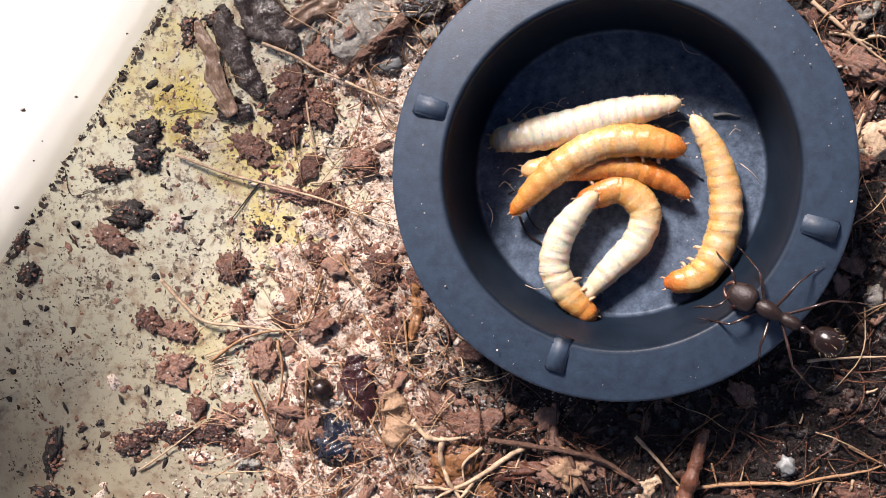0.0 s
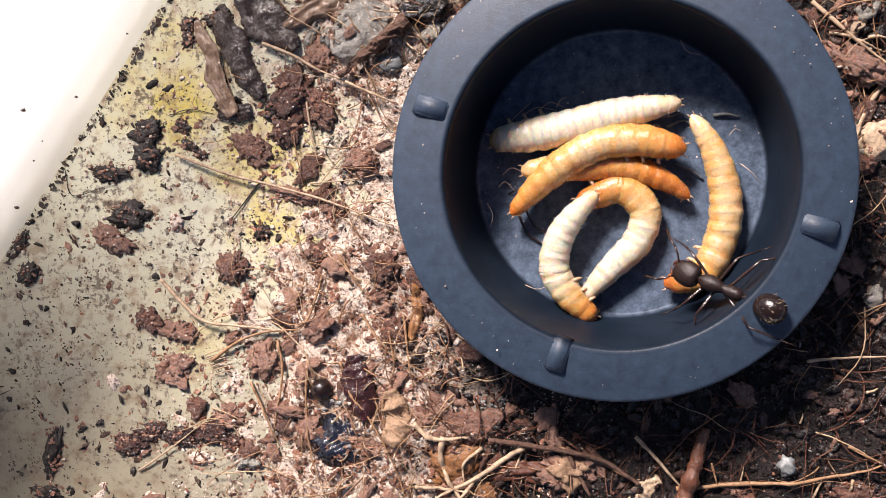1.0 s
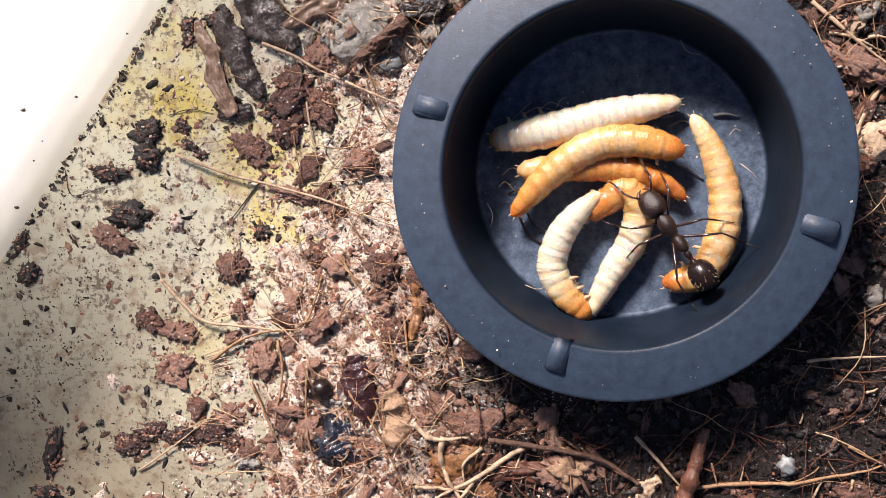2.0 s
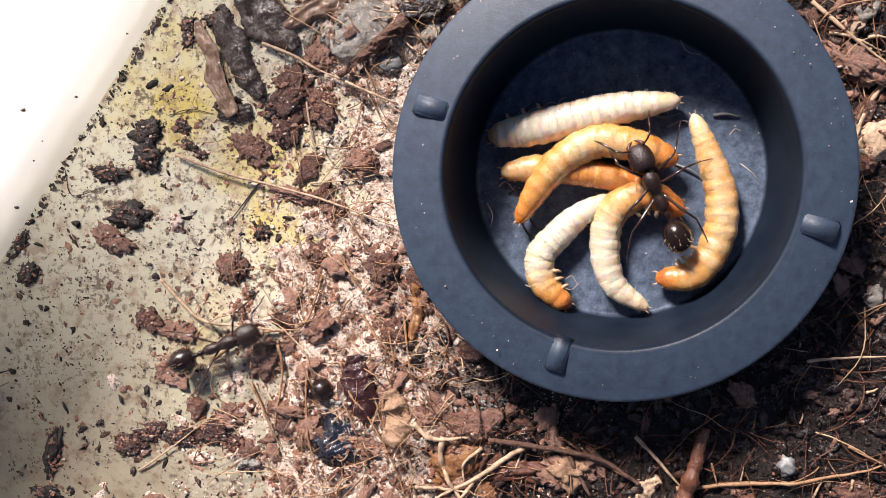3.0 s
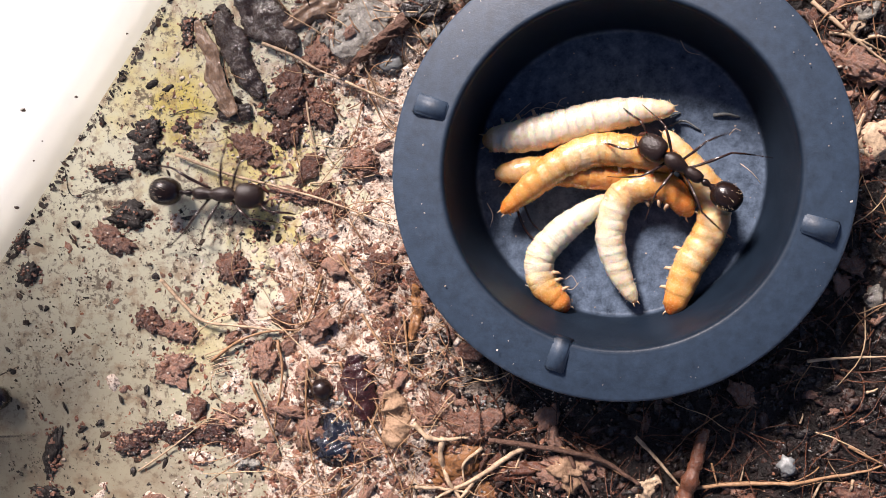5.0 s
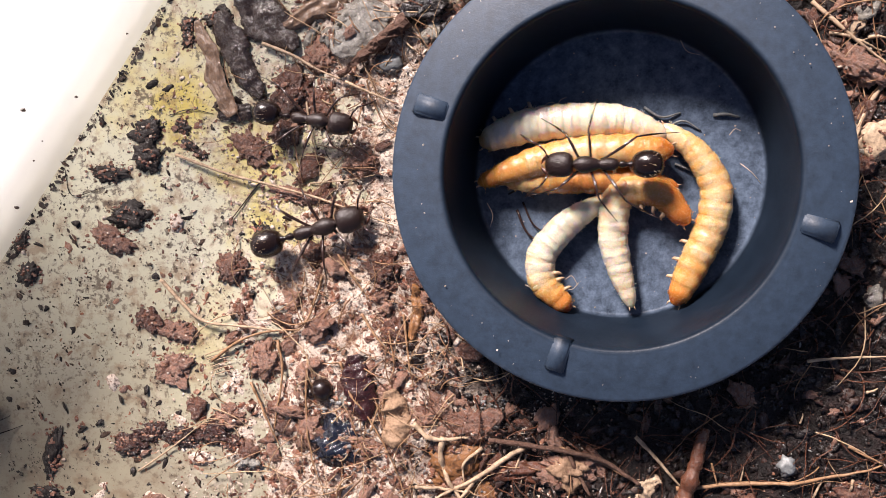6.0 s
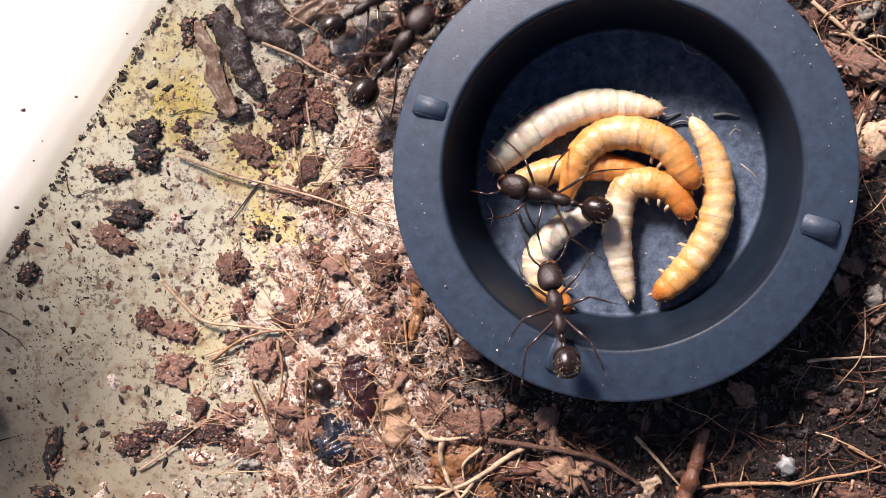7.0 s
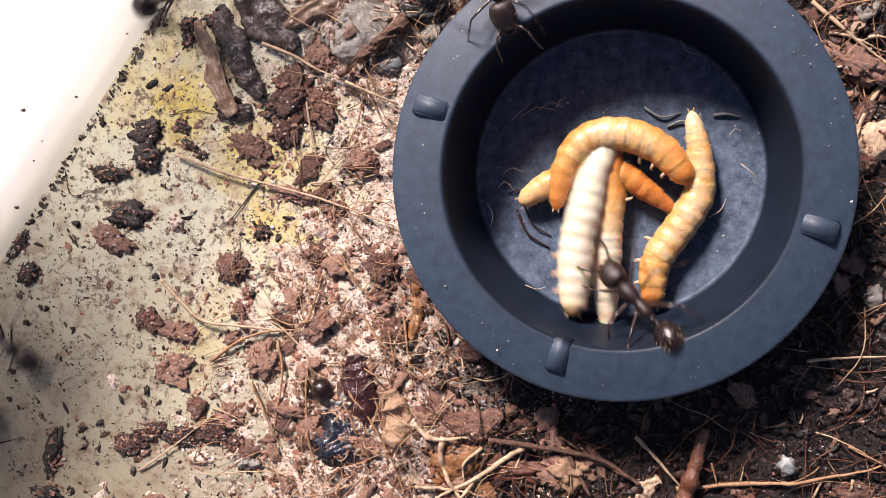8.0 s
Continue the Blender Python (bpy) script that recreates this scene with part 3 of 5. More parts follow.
def slab(pts, widths, thick, material, name, label, category, curl=0.5, seed=1, z=0.25, ridges=0.8):
    """A scrap of bark, husk or leaf: a warped shell with ragged edges and lengthwise ridges along a plan curve."""
    n, m = 44, 13
    path = catmull(pts, n)
    bm = bmesh.new()
    top, low = [], []

    def ragged(i, lane):
        p = Vector((i * 0.16, seed * 5.0, lane))
        return 1 + 0.4 * noise.noise(p * 0.7) + 0.16 * noise.noise(p * 2.3) + 0.14 * noise.noise(p * 8.5)
    for i, (x, y) in enumerate(path):
        d = path[min(i + 1, n - 1)] - path[max(i - 1, 0)]
        d /= np.linalg.norm(d)
        s = np.array((-d[1], d[0]))
        u = i / (n - 1) * (len(widths) - 1)
        j = min(int(u), len(widths) - 2)
        w = (widths[j] * (1 - u + j) + widths[j + 1] * (u - j))
        ends = min(1.0, 0.62 + 5.0 * min(i, n - 1 - i) / n)
        wl, wr = w * ragged(i, 1) * ends, w * ragged(i, 7) * ends
        a, b = [], []
        for k in range(m):
            q = 2 * k / (m - 1) - 1
            p = np.array((x, y)) + s * q * 0.5 * (wl if q < 0 else wr)
            ridge = ridges * w * (0.13 * noise.noise(Vector((q * 4.0, i * 0.03, seed))) + 0.06 * noise.noise(Vector((q * 11.0, i * 0.07, seed + 3))))
            ridge += 0.22 * noise.noise(Vector((p[0], p[1], seed)) * 0.9) + 0.12 * noise.noise(Vector((p[0], p[1], seed)) * 2.3)
            h = top_of(x, y) * 0.5 + z + max(0.0, -curl) + curl * (1 - q * q) * (0.6 + 0.8 * noise.noise(Vector((i * 0.12, seed, 0)))) + ridge
            a.append(bm.verts.new((p[0], p[1], h + thick * (1 - 0.75 * q * q))))
            b.append(bm.verts.new((p[0], p[1], h)))
        top.append(a)
        low.append(b)
    ring_skin(bm, [t + l[::-1] for t, l in zip(top, low)])
    bmesh.ops.recalc_face_normals(bm, faces=bm.faces[:])
    return tagged(part(name, bm, material, smooth=True), label, category, group=category + "s on the soil")


for i, (x, y, rx, ry, turn) in enumerate((
        (-35.2, 8.3, 2.3, 2.1, 30), (-32.1, 6.9, 1.5, 2.1, 20), (-32.1, 12.1, 1.6, 1.7, 50), (-35.7, 4.7, 2.0, 1.6, 60), (-39.7, 2.4, 2.2, 1.3, -35), (-27.4, 1.1, 1.7, 1.3, 20),
        (-42.3, -10.5, 1.7, 1.5, 0), (-52.2, -16.4, 1.5, 1.1, -30), (-48.4, -17.7, 1.9, 1.2, -10), (-49.3, -21.6, 2.1, 1.3, 30),
        (-38.9, -20.6, 1.6, 2.0, 0), (-32.6, -9.0, 1.1, 1.4, -20))):
    clod(x, y, rx, ry, turn, CLOD, "soil_clod", "reddish brown crumbly soil clod on the cloudy tub floor", "soil clod", seed=i + 1)
for i, (x, y, rx, ry, turn) in enumerate((
        (-51.7, 4.3, 1.7, 1.3, 20), (-51.7, 1.7, 1.6, 1.5, 70), (-56.3, -0.1, 2.0, 0.8, -8), (-38.7, -6.6, 0.9, 0.8, 0),
        (-66.5, -11.5, 1.3, 1.1, 30), (-54.1, -4.8, 2.1, 1.4, 0), (-64.2, -31.9, 0.9, 2.7, -14), (-67.3, -7.9, 0.7, 1.2, -35),
        (-65.1, -36.7, 1.6, 0.9, 0), (-43.2, 16.6, 1.3, 0.9, 20), (-41.0, 14.3, 0.8, 0.6, 60), (-38.0, 17.6, 1.6, 1.0, -30), (-36.0, 15.2, 1.1, 0.8, 10),
        (-46.6, 15.9, 0.9, 0.8, 0), (-46.8, 14.4, 0.7, 0.9, 0), (-47.6, 5.0, 0.5, 0.9, 40), (-47.0, 2.9, 0.9, 0.5, -30), (-45.6, 1.9, 0.8, 0.5, -20), (-37.4, 6.6, 0.9, 1.2, 0))):
    clod(x, y, rx, ry, turn, SPECK, "dark_crumb", "black moist soil crumb stuck to the cloudy tub floor", "soil crumb", seed=i + 31)
for i, (x, y, rx, ry, turn) in enumerate((
        (-56.2, -7.5, 2.4, 1.2, -25), (-23.9, -17.2, 1.2, 1.5, 0), (-33.7, -28.2, 1.5, 1.8, 0), (-24.0, -26.1, 1.6, 2.8, 25),
        (-15.1, -26.7, 2.6, 1.6, 0), (-27.7, -29.6, 2.4, 1.1, -10), (-43.0, -27.3, 1.6, 1.1, 15),
        (-5.9, -31.2, 2.6, 1.8, 10), (21.4, 10.6, 2.6, 1.2, -25), (23.3, -32.3, 2.4, 1.6, 0), (-25.0, -10.3, 1.6, 1.7, 40),
        (-30.5, -4.1, 1.3, 0.9, 0), (-35.2, -2.5, 2.2, 0.75, -18))):
    clod(x, y, rx, ry, turn, CLOD, "bark_crumb", "rough red-brown scrap of rotten bark in the soil", "bark crumb", seed=i + 61)

for i, (x, y, rx, ry, turn) in enumerate(((-54.9, -30.7, 1.8, 1.2, 0), (-52.2, -29.1, 1.7, 0.9, 10), (-48.5, -29.6, 1.9, 1.1, -15), (-44.9, -28.8, 2.0, 1.2, 12), (-42.4, -30.1, 1.1, 0.9, 0))):
    clod(x, y, rx, ry, turn, WET_CLOD, "wet_clod", "dark wet glistening soil clod on the tub floor", "soil clod", seed=i + 121)
slab([(-45.6, 16.3), (-44.2, 13.0), (-43.2, 9.4), (-41.7, 6.0)], (0.9, 1.9, 2.3, 2.0), 0.3, HUSK, "husk", "long brown curled seed husk on the tub floor", "husk", -0.35, 3)
slab([(-43.0, 17.1), (-41.4, 13.5), (-40.3, 10.5), (-38.4, 7.9)], (2.4, 3.1, 2.8, 1.3), 0.4, BARK, "bark_strip", "dark rotten bark strip on the tub floor", "bark strip", 0.15, 4)
slab([(-40.4, 19.4), (-37.7, 16.1), (-34.6, 12.8)], (3.6, 4.2, 2.2), 0.35, BARK, "bark_strip", "dark rotten bark strip on the tub floor", "bark strip", 0.2, 5)
slab([(-35.8, 15.4), (-33.0, 16.7), (-29.0, 18.5)], (1.2, 2.4, 2.6), 0.25, HUSK, "husk", "glossy orange-brown husk scrap beside the dark bark", "husk", 0.4, 6)
slab([(-30.4, 12.5), (-27.5, 14.6), (-25.0, 17.5)], (2.0, 4.2, 3.6), 0.12, FLAKE, "pale_flake", "thin pale shiny skin flake on the litter", "flake", 0.25, 7, 0.8, 0.4)
for i, (x, y, rx, ry, turn) in enumerate(((-24.1, 10.8, 1.1, 0.8, 10), (-19.6, 14.2, 1.3, 1.1, 30), (-28.0, 16.5, 1.7, 1.0, 20), (-32.9, 14.3, 0.6, 1.4, -25), (-29.5, 14.8, 0.9, 0.7, 0), (-31.0, 14.1, 0.9, 1.0, 0), (23.1, 15.1, 1.2, 0.8, 30), (23.6, 9.1, 0.9, 0.6, 0), (23.5, 2.3, 1.3, 1.6, 20), (24.1, -12.6, 0.8, 1.1, 0), (21.5, -0.1, 0.5, 0.4, 0))):
    clod(x, y, rx, ry, turn, FLAKE, "pale_flake", "pale glassy flake in the litter beside the dish", "flake", 0.35, 170 + i, 3, 0.55, 0.15)
clod(-20.9, 16.4, 2.2, 1.1, 10, WET, "wet_lump", "wet black soil lump beside the dish", "soil lump", 0.7, 41)
clod(-24.1, 11.2, 1.3, 0.9, 10, STONE, "pebble", "dull grey glassy pebble beside a twig", "pebble", 0.5, 42, 3, 0.25, 0.0)
slab([(-42.4, -32.3), (-41.0, -32.0), (-39.4, -32.2)], (0.5, 1.5, 0.6), 0.3, FLAKE, "pale_flake", "small cream-white flake on the litter", "flake", 0.3, 8)
slab([(0.8, -34.2), (2.2, -32.9), (3.9, -31.9)], (2.0, 2.8, 1.6), 0.4, STRAW, "pale_flake", "cream husk flake half under the soil", "flake", 0.8, 9)
strand([(5.9, -34.5), (6.8, -31.3), (7.5, -28.8), (8.2, -26.2)], 0.95, REDWOOD, "wood_splinter", "thick red-brown wood splinter leaning from the dark soil", "wood splinter", 0.8, 0.4, 0.45, 14, 0.15)
slab([(-28.5, -19.6), (-28.0, -21.9), (-27.1, -26.6)], (2.0, 3.5, 2.6), 0.3, WINE, "wet_bark", "wet purple-black bark scrap in the litter", "bark scrap", 0.3, 11, 0.9)
slab([(-24.7, -23.3), (-23.6, -26.0), (-23.9, -29.3)], (1.8, 3.2, 2.4), 0.5, TAN, "fibre_clump", "tan fibrous husk clump in the litter", "husk clump", 0.6, 17, 0.8)
slab([(-21.7, -11.8), (-21.4, -14.5), (-22.0, -17.8)], (0.8, 1.5, 1.0), 0.3, AMBER, "amber_husk", "orange fibrous husk beside the dish", "husk", 0.3, 18, 0.9)
for i, (x, y, rx, ry, turn) in enumerate(((-17.4, -30.5, 2.5, 2.0, 10), (-13.9, -34.0, 1.6, 1.1, -40), (-19.4, -32.6, 1.8, 1.2, 20), (-32.4, 17.1, 1.6, 0.8, 30), (-27.7, -29.6, 1.6, 0.8, -10))):
    clod(x, y, rx, ry, turn, AMBER, "amber_scrap", "glossy amber-brown husk scrap in the litter", "husk scrap", seed=i + 141, rough=0.3, knobs=0.12)
slab([(-43.2, 6.9), (-42.0, 6.3), (-39.7, 6.6)], (1.8, 2.2, 1.8), 0.3, BARK, "bark_strip", "dark rotten bark strip on the tub floor", "bark strip", 0.15, 15)
strand([(-22.2, 15.5), (-24.2, 13.9), (-26.7, 12.2), (-29.5, 10.2)], 0.85, TWIG, "twig", "stout dark brown twig leaning on the litter", "twig", 0.9, 0.4, 0.6, 11, 0.4)
for pts, r in (([(-38.2, 13.7), (-34.6, 12.2), (-32.2, 10.8), (-29.4, 9.6)], 0.20), ([(-29.0, 9.4), (-26.1, 8.1), (-23.6, 7.1)], 0.17), ([(-48.3, 1.9), (-42.4, -0.2), (-38.0, -1.3), (-32.4, -2.8), (-27.4, -4.5), (-23.8, -5.7)], 0.17),
               ([(-50.4, -11.8), (-48.0, -14.2), (-45.4, -16.3), (-40.9, -16.8), (-36.4, -17.3)], 0.24), ([(1.3, -27.2), (3.3, -29.3), (6.2, -32.7)], 0.22), ([(17.9, -19.0), (21.4, -18.6), (25.9, -18.4)], 0.16),
               ([(-18.6, -28.0), (-18.9, -30.2), (-18.0, -32.9), (-16.0, -35.6)], 0.36), ([(-10.1, -28.7), (-12.7, -30.5), (-15.5, -32.5), (-18.2, -33.9), (-21.3, -35.8)], 0.30), ([(-21.8, -26.6), (-20.0, -28.1), (-17.9, -28.1), (-15.9, -27.9)], 0.30), ([(-14.5, -29.0), (-16.4, -30.7), (-16.5, -32.8)], 0.20), ([(-15.2, -32.3), (-16.4, -34.0), (-17.9, -35.6)], 0.26), ([(-21.7, -33.5), (-18.5, -33.6), (-16.1, -33.9)], 0.22)):
    strand(pts, r, STRAW, "straw", "pale tan dry straw lying across the litter", "straw", 0.65)
clod(-32.0, -23.5, 1.25, 1.2, 0, ANT_SHELL, "seed", "glossy black round seed in the litter", "seed", 1.2, 5, 4, 0.05, 0.0)
clod(16.2, -29.8, 0.95, 1.0, 0, STONE, "pebble", "small translucent grey pebble in the dark soil", "pebble", 0.8, 6, 3, 0.4, 0.0)
for pts, r in (([(-33.6, -20.5), (-33.9, -26.1), (-33.4, -30.4), (-31.8, -36.0)], 0.10), ([(-29.9, -20.4), (-28.8, -23.6), (-26.9, -26.0), (-24.6, -30.1), (-22.7, -35.6)], 0.11), ([(-22.9, -15.1), (-22.4, -19.0), (-21.9, -22.9)], 0.11),
               ([(-37.2, -18.4), (-36.6, -21.8), (-37.7, -28.7)], 0.13), ([(-40.3, -23.1), (-38.5, -26.8), (-37.1, -30.1)], 0.11), ([(-27.6, -15.2), (-25.9, -17.4), (-24.0, -19.8)], 0.11),
               ([(-44.8, -20.8), (-41.5, -18.5), (-38.3, -17.4), (-34.5, -17.1)], 0.14), ([(-6.5, -28.7), (-2.4, -30.1), (1.8, -32.2)], 0.14), ([(5.4, -32.6), (12.9, -31.7), (19.0, -31.1), (25.8, -29.2)], 0.18),
               ([(8.9, -29.8), (9.6, -32.4)], 0.10), ([(22.1, -27.6), (25.8, -29.4)], 0.12), ([(-24.5, -16.9), (-23.9, -20.3), (-24.5, -22.4)], 0.08),
               ([(-26.5, -27.7), (-25.7, -25.2), (-24.6, -23.9)], 0.09), ([(-30.0, -8.8), (-28.3, -11.2), (-26.6, -13.6)], 0.12), ([(-31.9, -11.3), (-33.3, -15.6), (-35.0, -17.1)], 0.10)):
    strand(pts, r * 1.35, FIBRE, "root_strand", "thin tan root strand lying on the litter", "root strand", 0.4, 0.25)
for pts, r in (([(17.9, 16.2), (21.3, 12.9), (25.3, 9.8)], 0.24), ([(19.5, 13.1), (21.8, 12.5), (24.5, 11.3)], 0.20), ([(24.6, 8.0), (23.3, 5.9), (22.2, 3.3), (22.4, 2.0)], 0.26), ([(23.3, 12.6), (24.2, 12.6), (25.2, 12.4)], 0.18), ([(17.5, -25.5), (17.8, -24.5)], 0.12), ([(23.5, -22.2), (24.8, -21.7)], 0.16), ([(18.8, -33.3), (19.8, -31.1)], 0.16), ([(22.6, -30.9), (22.1, -33.5)], 0.16), ([(11.8, -31.6), (12.1, -30.0)], 0.10), ([(-10.4, -29.5), (-11.5, -32.3)], 0.13), ([(-9.9, -29.4), (-10.5, -32.9)], 0.11), ([(-33.6, 8.0), (-33.0, 4.1), (-32.3, 0.7)], 0.12),
               ([(-23.6, 14.8), (-22.1, 13.0), (-20.9, 12.0)], 0.14), ([(-33.3, -1.3), (-28.6, -0.9), (-24.0, -0.0)], 0.10), ([(-53.8, -33.6), (-49.7, -30.7), (-44.9, -26.9)], 0.11)):
    strand(pts, r, STRAW, "straw", "pale tan dry straw lying across the litter", "straw")
for pts, r in (([(-38.3, -0.4), (-40.3, -2.8), (-42.4, -5.4)], 0.10), ([(-49.2, 6.2), (-46.7, 6.8), (-44.1, 6.3)], 0.07), ([(-61.7, 0.4), (-60.9, -2.5), (-57.4, -1.7), (-53.5, -0.2)], 0.05), ([(-30.7, 3.8), (-31.5, 2.1), (-30.2, 0.3)], 0.06)):
    strand(pts, r, BARK, "dark_hair", "thin dark rootlet on the cloudy tub floor", "rootlet", 0.12, 0.05)
for i in range(6):      # a comb of pale grass fibres
    x, y = -45.6, -20.2
    strand([(x + 0.25 * i, y - 0.42 * i), (x + 1.4 + 0.2 * i, y + 0.55 - 0.45 * i), (x + 2.9 + 0.1 * i, y + 1.0 - 0.5 * i)],
           0.07, STRAW, "grass_fibre", "pale grass fibre, one of a small bunch", "grass fibre", 0.3, 0.1)
strand([(-13.8, -28.1), (-11.5, -28.2), (-8.9, -28.4), (-5.6, -28.9), (-2.4, -29.7), (-0.1, -30.9), (1.8, -32.2)], 0.28, TWIG, "rootlet", "long grey-brown root lying over the dark soil", "root", 0.9, 0.3, 0.2)
strand([(-5.6, -28.9), (-4.6, -31.1), (-3.1, -33.7)], 0.25, TWIG, "rootlet", "grey-brown side root lying over the dark soil", "root", 0.7, 0.2, 0.3)
clod(-10.9, -31.5, 3.2, 1.1, 5, REDWOOD, "wood_scrap", "red-brown rotten wood scrap in the soil", "wood scrap", 0.7, 151)
clod(-5.9, -31.3, 1.9, 1.7, 10, TAN, "bark_crumb", "pale orange-tan crumb of rotten bark", "bark crumb", 0.9, 152)
clod(22.3, 9.8, 2.8, 1.3, -30, CLOD, "bark_crumb", "pinkish tan scrap of bark beside the dish", "bark crumb", 0.8, 153)
clod(23.0, 0.3, 0.9, 0.9, 0, CLOD, "bark_crumb", "small pinkish tan crumb beside the dish", "bark crumb", 0.6, 154)
clod(-30.2, -29.4, 3.0, 2.5, 20, BEETLE, "beetle_shell", "crushed glossy black beetle shell with bluish glints", "beetle shell", 1.0, 8, 4, 0.4, 0.5)
clod(-33.6, -23.9, 0.6, 0.5, 20, ANT_SHELL, "beetle_scrap", "small glossy black shell scrap", "beetle shell", 0.4, 9, 3, 0.4, 0.3)
for i, (x, y, rx, ry, turn) in enumerate(((24.0, 2.6, 1.7, 1.9, 0), (-36.3, -14.7, 0.9, 0.6, 30), (-48.7, -5.6, 0.8, 1.0, 0), (-37.2, 6.0, 0.5, 0.8, 0), (21.6, 13.8, 1.4, 0.9, 40),
                                          (-28.9, -24.1, 0.9, 1.6, -15), (-46.4, -31.9, 1.3, 0.9, 0), (-24.8, 11.3, 1.2, 0.9, 30))):
    clod(x, y, rx, ry, turn, STRAW if i in (0, 4) else FLAKE if i % 2 else PALE, "pale_lump", "pale grey-beige lump of dry residue", "residue lump", 0.22 * ry, 90 + i, 3, 0.4, 0.2)


# ---- crumbs fallen from the clods ----
def clod_fall(name, each, size, material, label, seed, clods=CLODS):
    rng = random.Random(seed)
    V, F, base = [], [], 0
    for x, y, rx, ry in clods:
        for _ in range(int(each * (rx + ry) / 3)):
            a, q = rng.uniform(0, 6.283), 0.45 + 1.1 * rng.random() ** 1.6
            px, py = x + rx * q * math.cos(a), y + ry * q * math.sin(a)
            if px * px + py * py < 22.3 ** 2:
                continue
            s = size[0] + (size[1] - size[0]) * rng.random() ** 2
            shape, faces = SHAPES[rng.randrange(len(SHAPES))]
            high = top_of(px, py) + max(0.0, 1 - q) * 0.6 * min(rx, ry)
            V.append(shape * s * np.array((rng.uniform(0.7, 1.5), rng.uniform(0.6, 1.2), 0.8)) + np.array((px, py, high + 0.2 * s)))
            F += [tuple(k + base for k in f) for f in faces]
            base += len(shape)
    return tagged(soup(name, np.concatenate(V), F, material, smooth=material is not CRUMB), label, "soil crumb", kind="stuff")


clod_fall("clod_crumb", 75, (0.05, 0.24), CRUMB, "reddish brown crumbs fallen round the soil clods", 91)
clod_fall("clod_residue", 9, (0.06, 0.24), PALE, "pale dry residue grains sticking round the soil clods", 92)


# added grains stand for sparkles on the clods
clod_fall("clod_glint", 9, (0.03, 0.11), GLINT, "tiny pale glossy grains added as sparkles on the soil clods", 94)
clod_fall("shell_glint", 34, (0.06, 0.26), GLINT, "wet pale grains glinting on the crushed beetle shell", 93, [(-30.1, -29.4, 2.7, 2.4), (-30.8, -25.4, 1.2, 1.6), (-13.6, -25.1, 1.8, 1.2)])


# ---- specks and scraps in the dish ----
def dish_dust():
    rng = random.Random(77)
    V, F, base = [], [], 0
    for _ in range(230):
        a = rng.uniform(0, 6.283)
        if rng.random() < 0.6:
            r, z = 14.3 * rng.random() ** 0.35, 1.0
        else:
            r, z = rng.uniform(17.6, 21.0), 9.85
        s = 0.025 + 0.10 * rng.random() ** 3
        shape, faces = SHAPES[rng.randrange(len(SHAPES))]
        V.append(shape * s + np.array((r * math.cos(a) - 0.4, r * math.sin(a) - 0.25, z + 0.3 * s)))
        F += [tuple(k + base for k in f) for f in faces]
        base += len(shape)
    return tagged(soup("dish_dust", np.concatenate(V), F, PALE, smooth=False), "pale dust specks lying in and on the dish", "dust", kind="stuff")


dish_dust()


def dish_scrap(pts, r, material, name, label, z=1.15):
    path = catmull(pts, 10)
    ob = part(name, tube(bmesh.new(), [(x, y, z + 0.25 * math.sin(i * 0.35)) for i, (x, y) in enumerate(path)], [r * (1 - 0.05 * i) for i in range(10)], 6), material)
    return tagged(ob, label, "shed scrap", "scraps in the dish")


for pts, r in (([(-10.9, -4.1), (-9.8, -6.5), (-7.6, -8.0)], 0.14), ([(-10.3, -3.3), (-9.2, -5.6), (-7.4, -6.8)], 0.11), ([(-11.8, -2.5), (-10.5, -2.0), (-9.0, -3.0)], 0.08)):
    dish_scrap(pts, r, ANT_LEG, "insect_scrap", "shed black insect leg lying on the dish floor")
for pts, r in (([(1.9, 6.2), (3.6, 5.2), (5.5, 5.6)], 0.16), ([(4.2, 4.2), (5.8, 4.8), (7.5, 3.8)], 0.14), ([(8.7, 5.3), (9.9, 5.4), (11.2, 5.1)], 0.20), ([(5.0, 0.5), (6.7, -0.2), (7.8, -1.1)], 0.14)):
    dish_scrap(pts, r, STONE, "skin_scrap", "grey shrivelled scrap of shed skin")
for pts in ([(-10.2, 5.5), (-8.8, 6.3), (-6.8, 6.0)], [(-8.5, 6.1), (-7.4, 6.8), (-6.1, 6.3)], [(-11.4, 5.0), (-10.1, 6.2), (-9.4, 6.8)], [(-6.8, 6.3), (-6.4, 7.0), (-5.8, 7.3)], [(-5.9, -11.2), (-5.2, -10.8), (-4.6, -11.8)],
            [(-6.5, -11.8), (-5.3, -12.2), (-4.5, -11.5)], [(-12.3, -0.5), (-11.4, 0.2), (-10.2, -0.2)], [(-12.7, -1.7), (-12.0, -1.2), (-11.0, -2.2)], [(11.3, 0.5), (12.4, -0.4), (13.3, -1.5)], [(5.4, 12.7), (6.0, 11.6), (7.3, 11.2)],
            [(8.3, -4.8), (9.4, -4.1), (10.0, -2.9)], [(-13.9, -3.4), (-13.3, -4.6), (-13.6, -5.8)], [(-10.0, -11.8), (-8.8, -12.2), (-7.9, -12.0)], [(10.2, 3.3), (10.7, 3.9), (11.3, 3.7)]):
    dish_scrap(pts, 0.045, PALE, "silk_thread", "fine pale silk thread clinging in the dish", 1.9)


